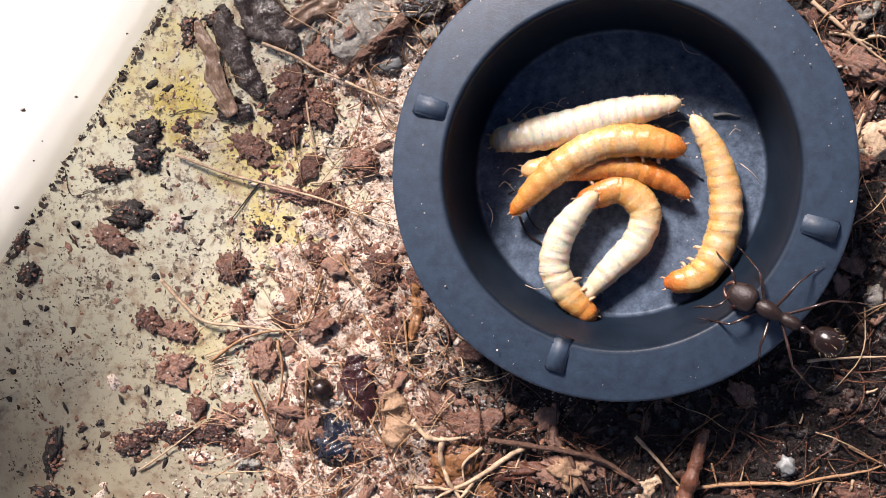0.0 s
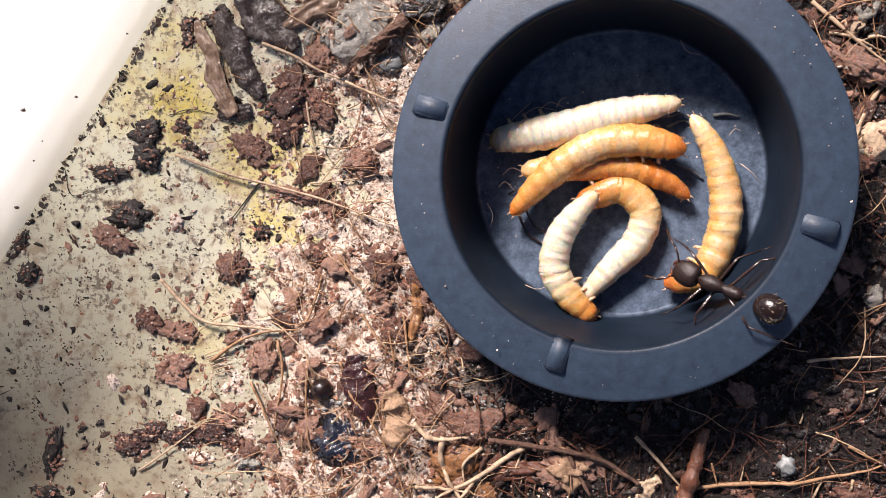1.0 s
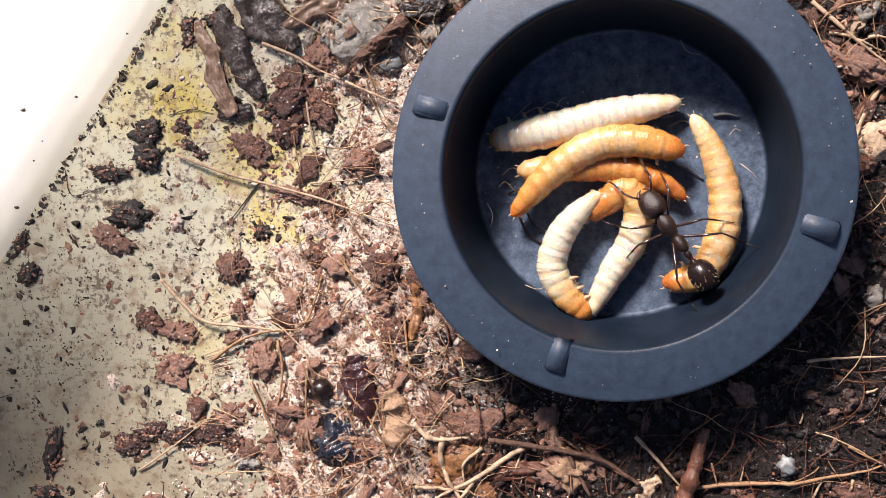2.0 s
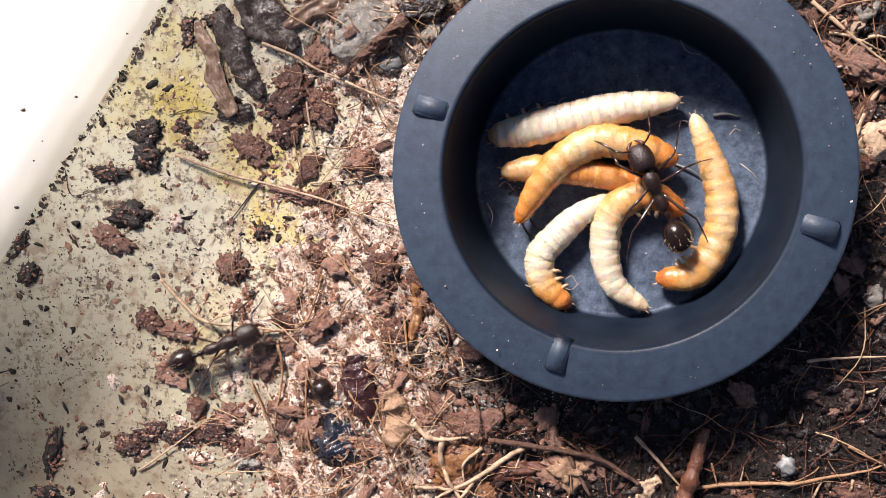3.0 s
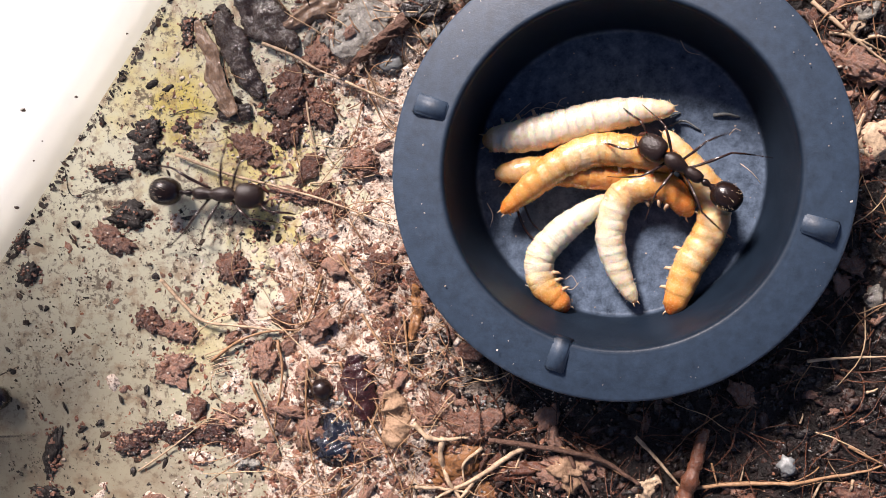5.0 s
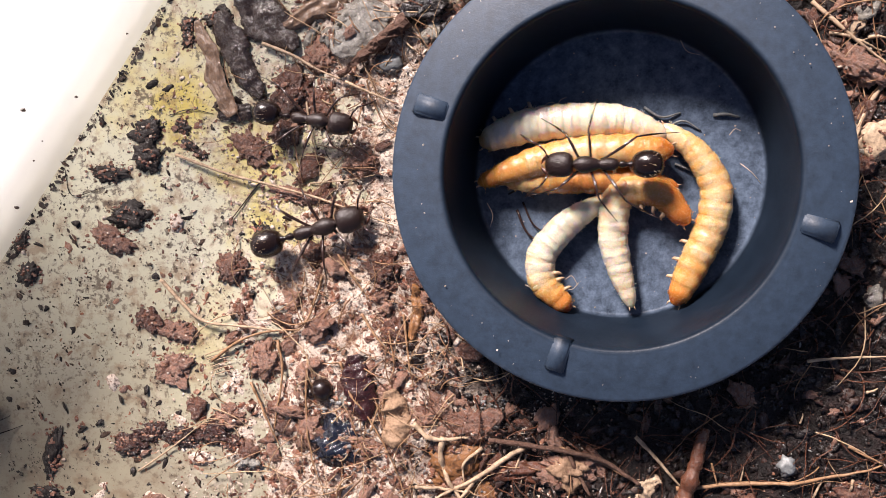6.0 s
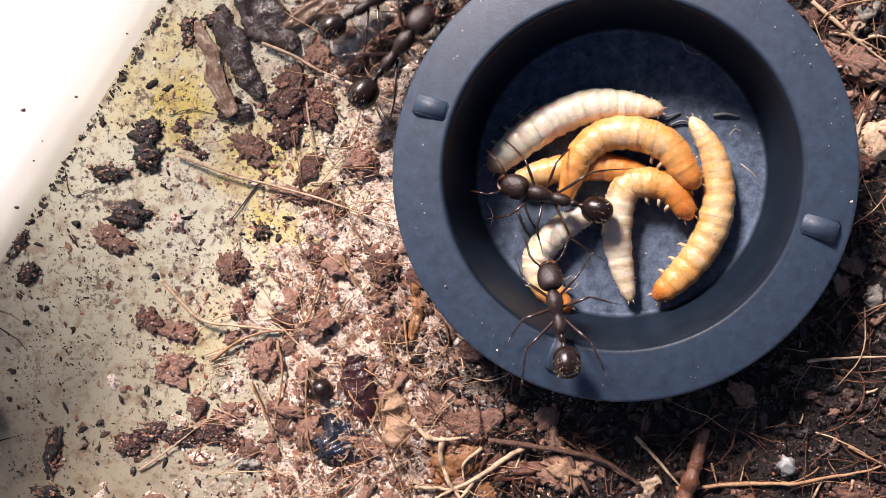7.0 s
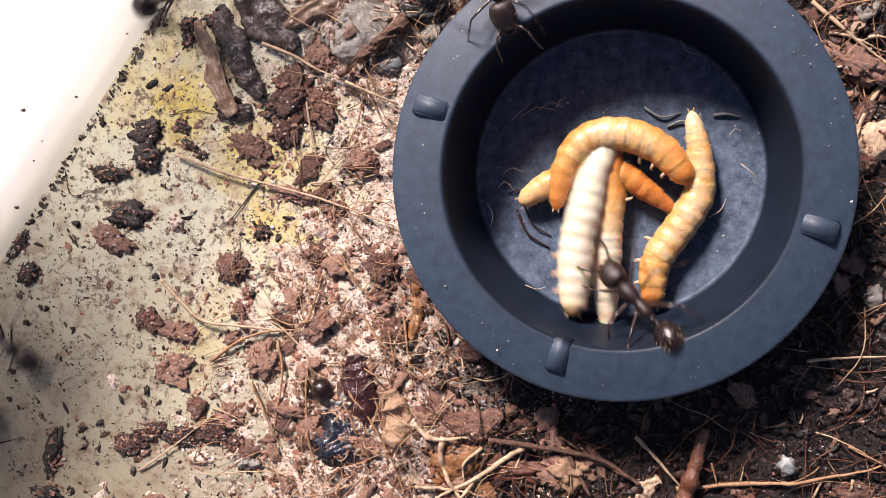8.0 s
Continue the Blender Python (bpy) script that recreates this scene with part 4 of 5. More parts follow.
# ---- mealworm larvae ----
def girth(s):
    """Thickness along the body, from the head (0) to the tail (1)."""
    s = max(0.0, min(1.0, s))
    return float(np.interp(s, (0.0, 0.03, 0.08, 0.16, 0.28, 0.52, 0.70, 0.85, 0.95, 1.0), (0.50, 0.68, 0.80, 0.92, 1.0, 1.0, 0.92, 0.74, 0.52, 0.38)))


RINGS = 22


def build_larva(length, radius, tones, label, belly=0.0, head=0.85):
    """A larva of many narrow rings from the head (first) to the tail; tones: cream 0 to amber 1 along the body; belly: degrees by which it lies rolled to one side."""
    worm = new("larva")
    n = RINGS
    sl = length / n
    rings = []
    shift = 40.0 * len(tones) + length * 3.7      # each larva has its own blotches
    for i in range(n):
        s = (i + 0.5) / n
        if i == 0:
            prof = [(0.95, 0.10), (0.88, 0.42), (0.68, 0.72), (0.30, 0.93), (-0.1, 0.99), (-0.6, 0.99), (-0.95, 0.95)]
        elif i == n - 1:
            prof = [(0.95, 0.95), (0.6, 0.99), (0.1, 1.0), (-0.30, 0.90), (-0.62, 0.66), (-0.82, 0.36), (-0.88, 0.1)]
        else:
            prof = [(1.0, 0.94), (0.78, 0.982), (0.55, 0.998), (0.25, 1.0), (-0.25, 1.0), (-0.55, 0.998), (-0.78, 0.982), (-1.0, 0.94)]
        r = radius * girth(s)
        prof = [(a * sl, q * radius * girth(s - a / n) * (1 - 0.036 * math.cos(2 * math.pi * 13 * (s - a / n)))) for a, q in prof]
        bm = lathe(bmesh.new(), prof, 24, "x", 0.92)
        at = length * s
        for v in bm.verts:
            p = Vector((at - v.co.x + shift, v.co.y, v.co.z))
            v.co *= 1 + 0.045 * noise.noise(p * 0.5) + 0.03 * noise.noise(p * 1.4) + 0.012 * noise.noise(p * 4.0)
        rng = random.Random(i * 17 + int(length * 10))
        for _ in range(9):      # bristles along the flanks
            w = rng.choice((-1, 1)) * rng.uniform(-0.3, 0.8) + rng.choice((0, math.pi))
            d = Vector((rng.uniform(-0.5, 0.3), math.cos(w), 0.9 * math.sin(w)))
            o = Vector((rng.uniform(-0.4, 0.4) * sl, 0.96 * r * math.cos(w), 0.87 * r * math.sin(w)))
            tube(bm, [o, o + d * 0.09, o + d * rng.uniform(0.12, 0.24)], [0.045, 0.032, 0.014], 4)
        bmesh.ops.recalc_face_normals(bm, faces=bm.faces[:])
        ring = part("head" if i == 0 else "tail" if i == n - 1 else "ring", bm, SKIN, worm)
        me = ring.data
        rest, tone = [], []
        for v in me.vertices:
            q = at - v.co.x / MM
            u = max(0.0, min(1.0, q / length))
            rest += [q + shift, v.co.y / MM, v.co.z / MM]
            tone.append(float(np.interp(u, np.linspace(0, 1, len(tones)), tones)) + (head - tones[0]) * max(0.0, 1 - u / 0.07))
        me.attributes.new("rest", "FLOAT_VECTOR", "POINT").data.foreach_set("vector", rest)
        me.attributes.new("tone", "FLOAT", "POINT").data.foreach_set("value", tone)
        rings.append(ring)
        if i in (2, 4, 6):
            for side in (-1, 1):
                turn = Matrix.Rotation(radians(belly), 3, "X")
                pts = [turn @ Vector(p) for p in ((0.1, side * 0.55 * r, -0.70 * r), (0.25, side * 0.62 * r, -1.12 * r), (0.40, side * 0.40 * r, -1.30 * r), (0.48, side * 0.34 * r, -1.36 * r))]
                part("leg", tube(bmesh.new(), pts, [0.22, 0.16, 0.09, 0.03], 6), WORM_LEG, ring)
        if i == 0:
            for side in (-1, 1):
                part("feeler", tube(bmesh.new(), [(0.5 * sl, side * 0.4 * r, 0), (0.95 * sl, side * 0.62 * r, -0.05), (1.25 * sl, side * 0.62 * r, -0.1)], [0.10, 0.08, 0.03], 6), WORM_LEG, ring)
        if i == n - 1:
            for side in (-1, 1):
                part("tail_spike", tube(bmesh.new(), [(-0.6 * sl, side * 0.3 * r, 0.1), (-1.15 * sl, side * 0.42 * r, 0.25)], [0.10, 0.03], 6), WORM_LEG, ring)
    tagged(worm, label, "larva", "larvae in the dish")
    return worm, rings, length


def spine(points, zs, length, n):
    """Ring poses along a plan curve, spread evenly over the larva's own length round the curve's middle."""
    path = catmull(points, 60)
    step = np.linalg.norm(np.diff(path, axis=0), axis=1)
    arc = np.concatenate([[0], np.cumsum(step)])
    total = arc[-1]
    out = []

    def at(s):
        if s < 0:
            return path[0] + (path[0] - path[2]) / (arc[2]) * (-s)
        if s > total:
            return path[-1] + (path[-1] - path[-3]) / (arc[-1] - arc[-3]) * (s - total)
        return np.array((np.interp(s, arc, path[:, 0]), np.interp(s, arc, path[:, 1])))
    for i in range(n):
        s = total / 2 + ((i + 0.5) / n - 0.5) * length
        p, a, b = at(s), at(s - 0.6), at(s + 0.6)
        k = (i + 0.5) / n
        d = a - b
        h = zs[0] * (1 - k) + zs[1] * k
        pitch = math.degrees(math.atan2(zs[0] - zs[1], length))
        out.append(pose(p[0] * MM, p[1] * MM, h * MM, 0, -pitch, math.degrees(math.atan2(d[1], d[0]))))
    return out


def blend_rows(rows, t):
    """The row at time t, eased between its neighbours."""
    if t <= rows[0][0]:
        return rows[0][1:]
    for a, b in zip(rows, rows[1:]):
        if t <= b[0]:
            u = (t - a[0]) / (b[0] - a[0])
            u = u * u * (3 - 2 * u) if b[0] - a[0] > 0.35 else u
            return [np.array(p, float) * (1 - u) + np.array(q, float) * u for p, q in zip(a[1:], b[1:])]
    return rows[-1][1:]


def key_times(rows, step):
    times = {round(r[0], 2) for r in rows}
    t = 0.0
    while t < 8.001:
        if all(abs(t - k) > 0.06 for k in times):
            times.add(round(t, 2))
        t += step
    return sorted(times)


def move_larva(larva, rows):
    """rows: seconds, (head height, tail height), six plan points from head to tail."""
    worm, rings, length = larva
    n = len(rings)
    whole, each = [], [[] for _ in rings]
    for t in key_times(rows, 0.25):
        zs, pts = blend_rows(rows, t)
        ms = spine(pts, zs, length, n)
        mid = ms[n // 2]
        whole.append((t, mid))
        back = mid.inverted()
        for k, m in enumerate(ms):
            each[k].append((t, back @ m))
    walk(worm, whole)
    for ring, r in zip(rings, each):
        walk(ring, r)


# ---- ants ----
HIPS = ((1.6, 52), (0.5, 96), (-0.7, 136))    # along the thorax, resting angle from ahead


def build_ant(size, label):
    """A black ant facing +x, its feet at z = 0; returns the thing, its legs and feelers."""
    ant = new("ant")

    def blob(name, prof, place, squash=0.9, turn=0.0, material=ANT_SHELL, steps=18):
        bm = lathe(bmesh.new(), [(a * size, r * size) for a, r in prof], steps, "x", squash)
        bmesh.ops.recalc_face_normals(bm, faces=bm.faces[:])
        ob = part(name, bm, material, ant)
        ob.matrix_local = pose(*[c * size * MM for c in place], 0, turn, 0)
        return ob

    def egg(a, b, r, n=9, front=1.0):
        return [(a + (b - a) * (0.5 - 0.5 * math.cos(math.pi * i / n)), r * max(0.04, math.sin(math.pi * i / n)) ** (0.75 * front)) for i in range(n + 1)]

    blob("thorax", [(-2.2, 0.15), (-2.05, 0.46), (-1.6, 0.62), (-1.0, 0.60), (-0.55, 0.50), (-0.30, 0.40), (-0.1, 0.52), (0.3, 0.66), (0.9, 0.84), (1.5, 0.78), (1.95, 0.52), (2.2, 0.28), (2.5, 0.2)], (0, 0, 1.85), 0.95, -4, ANT_HEAD)
    head = blob("head", [(-1.40, 0.10), (-1.43, 0.45), (-1.36, 0.82), (-1.08, 1.10), (-0.5, 1.25), (0.2, 1.22), (0.75, 1.06), (1.12, 0.80), (1.28, 0.45), (1.30, 0.15)], (3.6, 0, 1.85), 0.72, 14, ANT_HEAD, 22)
    blob("petiole", [(-0.95, 0.14), (-0.7, 0.34), (-0.45, 0.36), (-0.2, 0.18), (0.1, 0.32), (0.4, 0.38), (0.7, 0.2), (0.9, 0.14)], (-2.85, 0, 1.75), 1.2, 0, ANT_SHELL, 12)
    gaster = blob("gaster", egg(-1.62, 1.5, 1.36, 14), (-4.85, 0, 1.85), 0.92, 8, ANT_SHELL, 24)
    bm = bmesh.new()
    rng = random.Random(int(size * 1000))
    for _ in range(34):      # pale bristles on the gaster's hind half
        u, w = rng.uniform(-1.35, 0.2), rng.uniform(0, math.pi)
        r = 1.36 * math.sqrt(max(0.05, 1 - (u / 1.6) ** 2))
        o = Vector((u, r * math.cos(w), 0.92 * r * math.sin(w)))
        d = Vector((-0.8, 0.6 * math.cos(w), 0.6 * math.sin(w)))
        tube(bm, [o * size * 0.98, (o + d * 0.10) * size, (o + d * rng.uniform(0.2, 0.32)) * size], [0.018 * size, 0.015 * size, 0.006 * size], 4)
    part("bristles", bm, BRISTLE, gaster)
    for side in (-1, 1):
        bm = tube(bmesh.new(), [Vector(p) * size for p in ((0.75, side * 0.6, -0.1), (1.3, side * 0.72, -0.15), (1.65, side * 0.42, -0.18), (1.8, side * 0.08, -0.2))],
                  [0.26 * size, 0.24 * size, 0.15 * size, 0.04 * size], 7)
        part("jaw", bm, ANT_JAW, head)
        eye = lump_bm(0.17 * size, 0.08 * size, 0.17 * size, 3, 0.02, 2)
        e = part("eye", eye, ANT_JAW, head)
        e.location = (0.1 * size * MM, side * 1.12 * size * MM, 0.32 * size * MM)
    legs, feelers = [], []
    for side in (-1, 1):
        bm = tube(bmesh.new(), [Vector(p) * size for p in ((0, 0, 0), (0.9, side * 0.25, 0.32), (1.7, side * 0.25, 0.42))], [0.07 * size, 0.10 * size, 0.11 * size], 6)
        f = part("feeler", bm, ANT_LEG, ant)
        bm = tube(bmesh.new(), [Vector(p) * size for p in ((1.68, side * 0.25, 0.42), (2.3, side * 0.0, 0.1), (3.0, side * -0.25, -0.4), (3.6, side * -0.35, -0.9))],
                  [0.09 * size, 0.11 * size, 0.12 * size, 0.05 * size], 6)
        part("feeler_tip", bm, ANT_LEG, f)
        feelers.append((f, (4.5, side * 0.55, 2.05), side * 38))
        for k, (hx, rest) in enumerate(HIPS):
            reach = (1.2, 1.25, 1.65)[k]
            bend = side * (-0.55, 0.35, 0.5)[k]         # the shins turn forwards or back from the knee
            knee = Vector((2.3 * reach, 0, 1.1))
            heel = Vector((3.65 * reach, 1.3 * bend * reach, -1.05))
            toe = Vector((4.5 * reach, 2.3 * bend * reach, -1.42))
            bm = tube(bmesh.new(), [Vector(p) * size for p in ((-0.2, 0, -0.1), (0.35, 0, 0.02), (1.2 * reach, 0.04 * side, 0.66), knee)], [0.24 * size, 0.13 * size, 0.165 * size, 0.095 * size], 7)
            leg = part("leg", bm, ANT_LEG, ant)
            part("shin", tube(bmesh.new(), [p * size for p in (knee, knee.lerp(heel, 0.5) + Vector((0.05, 0, 0.05)), heel)], [0.085 * size, 0.105 * size, 0.065 * size], 6), ANT_LEG, leg)
            part("foot", tube(bmesh.new(), [p * size for p in (heel, heel.lerp(toe, 0.5), toe)], [0.055 * size, 0.045 * size, 0.032 * size], 5), ANT_LEG, leg)
            legs.append((leg, (hx, side * 0.5, 1.45), side, rest, (k + (side > 0)) % 2))
    tagged(ant, label, "ant", "ants")
    return ant, legs, feelers, size


def move_ant(made, rows, step=0.1, restless=5.0):
    """rows: seconds, x, y, height of the feet, heading, pitch (nose down positive). Legs step with the way that the body goes."""
    ant, legs, feelers, size = made
    times = key_times(rows, step)
    whole, legrows, feelrows = [], [[] for _ in legs], [[] for _ in feelers]
    phase, last = 0.0, None
    for t in times:
        x, y, z, heading, pitch = (float(v) for v in blend_rows(rows, t))
        if last:
            phase += (math.hypot(x - last[0], y - last[1]) + 0.05 * abs(heading - last[2])) / (4.5 * size) * 2 * math.pi
            gone = math.hypot(x - last[0], y - last[1])
        else:
            gone = 0.0
        last = (x, y, heading)
        whole.append((t, pose(x * MM, y * MM, z * MM, 0, pitch, heading)))
        swing = 16 if gone > 0.3 else restless
        for k, (leg, hip, side, rest, beat) in enumerate(legs):
            w = phase + math.pi * beat + (0 if gone > 0.3 else t * 2 + k)
            legrows[k].append((t, pose(*[c * size * MM for c in hip], 0, -7 * max(0.0, math.cos(w)) if gone > 0.3 else 0, side * (rest - swing * math.sin(w)))))
        for k, (f, root, rest) in enumerate(feelers):
            feelrows[k].append((t, pose(*[c * size * MM for c in root], 0, 8 * math.sin(5 * t + 2 * k), rest + 16 * math.sin(4.1 * t + 1.7 * k))))
    walk(ant, whole)
    for (leg, *_), r in zip(legs, legrows):
        walk(leg, r)
    for (f, *_), r in zip(feelers, feelrows):
        walk(f, r)


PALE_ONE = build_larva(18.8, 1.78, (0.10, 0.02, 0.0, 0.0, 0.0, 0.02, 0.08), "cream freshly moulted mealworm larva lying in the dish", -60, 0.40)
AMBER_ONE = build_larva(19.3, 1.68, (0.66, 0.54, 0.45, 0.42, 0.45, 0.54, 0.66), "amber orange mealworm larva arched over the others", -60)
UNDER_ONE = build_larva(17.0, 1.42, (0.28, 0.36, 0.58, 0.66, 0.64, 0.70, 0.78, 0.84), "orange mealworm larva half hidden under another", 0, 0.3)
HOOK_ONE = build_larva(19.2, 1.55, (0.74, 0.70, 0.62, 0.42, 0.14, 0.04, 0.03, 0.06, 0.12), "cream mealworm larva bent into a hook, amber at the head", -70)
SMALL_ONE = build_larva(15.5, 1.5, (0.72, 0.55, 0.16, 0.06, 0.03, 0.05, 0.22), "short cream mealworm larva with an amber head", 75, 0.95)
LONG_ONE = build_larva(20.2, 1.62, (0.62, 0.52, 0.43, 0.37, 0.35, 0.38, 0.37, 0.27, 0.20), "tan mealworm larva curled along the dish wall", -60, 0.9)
DISH_ANT = build_ant(1.0, "glossy black ant biting the larvae in the dish")
LITTER_ANT = build_ant(0.96, "black ant wandering over the litter beside the dish")
TALL_ANT = build_ant(1.12, "large black ant crossing the stained tub floor")
TOP_ANT = build_ant(0.95, "black ant walking among the bark scraps")
WALL_ANT = build_ant(0.98, "dark ant climbing the white tub wall")
DRAG_ANT = build_ant(0.98, "black ant dragging a larva out over the dish rim")
EDGE_ANT = build_ant(0.95, "dark ant walking at the edge of the tub floor")
RIM_ANT = build_ant(1.0, "black ant stepping on to the dish rim")


def motions():
    move_larva(PALE_ONE, [
        (0.0, (2.7, 2.7), [(-13.2, 3.0), (-9.5, 3.5), (-5.8, 4.2), (-2.2, 5.1), (1.5, 5.9), (5.2, 6.5)]),
        (1.7, (2.7, 2.7), [(-13.2, 3.0), (-9.5, 3.5), (-5.8, 4.2), (-2.2, 5.1), (1.5, 5.9), (5.2, 6.5)]),
        (2.8, (2.7, 2.7), [(-13.0, 3.5), (-9.4, 4.1), (-5.9, 4.9), (-2.3, 5.7), (1.2, 6.3), (4.8, 6.7)]),
        (3.0, (2.7, 2.7), [(-13.0, 3.5), (-9.4, 4.1), (-5.9, 4.9), (-2.3, 5.7), (1.2, 6.3), (4.8, 6.7)]),
        (3.5, (2.7, 2.7), [(-12.9, 3.9), (-9.4, 4.1), (-5.9, 4.6), (-2.5, 5.5), (0.9, 6.4), (4.4, 7.0)]),
        (4.5, (2.7, 2.7), [(-13.6, 3.0), (-9.9, 3.3), (-6.3, 4.1), (-2.8, 5.1), (0.8, 5.9), (4.5, 6.4)]),
        (4.7, (2.7, 2.7), [(-13.6, 3.0), (-9.9, 3.3), (-6.3, 4.1), (-2.8, 5.1), (0.8, 5.9), (4.5, 6.4)]),
        (5.8, (2.7, 2.7), [(-13.4, 3.2), (-10.2, 4.3), (-6.8, 4.8), (-3.4, 4.9), (-0.0, 4.8), (3.2, 3.7)]),
        (6, (2.7, 2.7), [(-13.4, 3.2), (-10.2, 4.3), (-6.8, 4.8), (-3.4, 4.9), (-0.0, 4.8), (3.2, 3.7)]),
        (6.2, (2.7, 2.7), [(-13.4, 3.2), (-10.2, 4.3), (-6.8, 4.8), (-3.4, 4.9), (-0.0, 4.8), (3.2, 3.7)]),
        (6.5, (2.7, 2.7), [(-13.0, 1.3), (-10.2, 3.4), (-7.1, 5.1), (-3.8, 6.3), (-0.4, 6.8), (3.2, 6.7)]),
        (7.0, (2.7, 2.7), [(-13.4, 0.2), (-10.6, 2.7), (-7.4, 4.8), (-3.9, 6.2), (-0.2, 6.4), (3.6, 5.8)]),
        (7.5, (3.2, 3.0), [(-13.3, -0.6), (-10.6, 2.1), (-7.5, 4.5), (-4.1, 6.1), (-0.2, 6.2), (3.5, 5.4)]),
        (7.6, (3.8, 3.2), [(-11.4, -1.4), (-9.5, 1.7), (-7.2, 4.5), (-4.1, 6.3), (-0.5, 7.0), (3.1, 6.6)]),
        (7.7, (4.2, 3.2), [(-11.6, -0.9), (-9.2, 1.6), (-6.7, 4.0), (-3.7, 5.8), (-0.4, 6.6), (3.1, 6.5)]),
        (7.8, (5.0, 4.4), [(-9.7, -4.2), (-8.6, -1.1), (-7.1, 1.8), (-5.0, 4.3), (-2.3, 6.0), (0.9, 6.7)]),
        (7.9, (5.2, 5.0), [(-7.4, -8.4), (-7.2, -5.0), (-6.8, -1.6), (-5.7, 1.7), (-3.9, 4.6), (-1.2, 6.7)]),
        (8.0, (4.8, 3.4), [(-4.9, -12.0), (-4.8, -9.1), (-4.4, -6.2), (-3.7, -3.4), (-3.0, -0.5), (-1.8, 2.1)])])
    move_larva(AMBER_ONE, [
        (0.0, (3.8, 3.2), [(5.5, 2.0), (1.8, 2.8), (-2.0, 2.6), (-5.4, 1.0), (-8.4, -1.4), (-11.0, -4.2)]),
        (1.7, (3.8, 3.2), [(5.5, 2.0), (1.8, 2.8), (-2.0, 2.6), (-5.4, 1.0), (-8.4, -1.4), (-11.0, -4.2)]),
        (2.8, (3.8, 3.2), [(4.6, 1.0), (1.1, 2.3), (-2.6, 2.8), (-6.0, 1.1), (-8.5, -1.7), (-10.4, -4.9)]),
        (3.0, (3.8, 3.2), [(4.6, 1.0), (1.1, 2.3), (-2.6, 2.8), (-6.0, 1.1), (-8.5, -1.7), (-10.4, -4.9)]),
        (3.5, (3.8, 3.2), [(4.4, 1.1), (0.9, 2.3), (-2.8, 2.7), (-6.1, 1.2), (-8.6, -1.5), (-10.6, -4.7)]),
        (4.5, (3.8, 3.2), [(4.9, 0.6), (1.2, 1.9), (-2.6, 2.3), (-6.1, 0.8), (-8.9, -1.8), (-11.4, -4.7)]),
        (4.7, (3.8, 3.2), [(4.9, 0.6), (1.2, 1.9), (-2.6, 2.3), (-6.1, 0.8), (-8.9, -1.8), (-11.4, -4.7)]),
        (5.8, (3.8, 3.2), [(4.1, 0.8), (0.6, 0.7), (-2.9, 0.3), (-6.4, -0.0), (-10.0, -0.2), (-13.5, -0.3)]),
        (6.0, (3.8, 3.2), [(4.0, 1.9), (0.3, 1.9), (-3.4, 1.7), (-7.0, 1.2), (-10.6, 0.2), (-14.0, -1.1)]),
        (6.2, (3.8, 3.2), [(3.3, 2.1), (-0.0, 1.3), (-3.4, 0.8), (-6.8, 0.2), (-10.1, -0.7), (-13.0, -2.5)]),
        (6.4, (3.8, 3.2), [(4.4, 2.7), (2.4, -0.0), (-0.9, -0.9), (-4.3, -0.9), (-7.7, -0.4), (-11.0, 0.4)]),
        (6.5, (3.8, 3.6), [(6.8, 3.3), (3.7, 3.8), (0.5, 3.8), (-2.4, 2.5), (-4.8, 0.4), (-6.7, -2.2)]),
        (7.0, (3.8, 3.6), [(6.0, -0.3), (4.1, 2.3), (1.1, 3.5), (-2.1, 3.3), (-4.4, 1.2), (-5.5, -1.8)]),
        (7.5, (3.8, 3.6), [(5.6, -0.3), (4.0, 2.0), (1.5, 3.2), (-1.3, 3.5), (-3.7, 2.4), (-5.3, 0.0)]),
        (8.0, (3.8, 3.6), [(6.2, -1.1), (3.7, 1.8), (0.2, 3.4), (-3.6, 3.0), (-5.9, 0.0), (-6.7, -3.7)])])
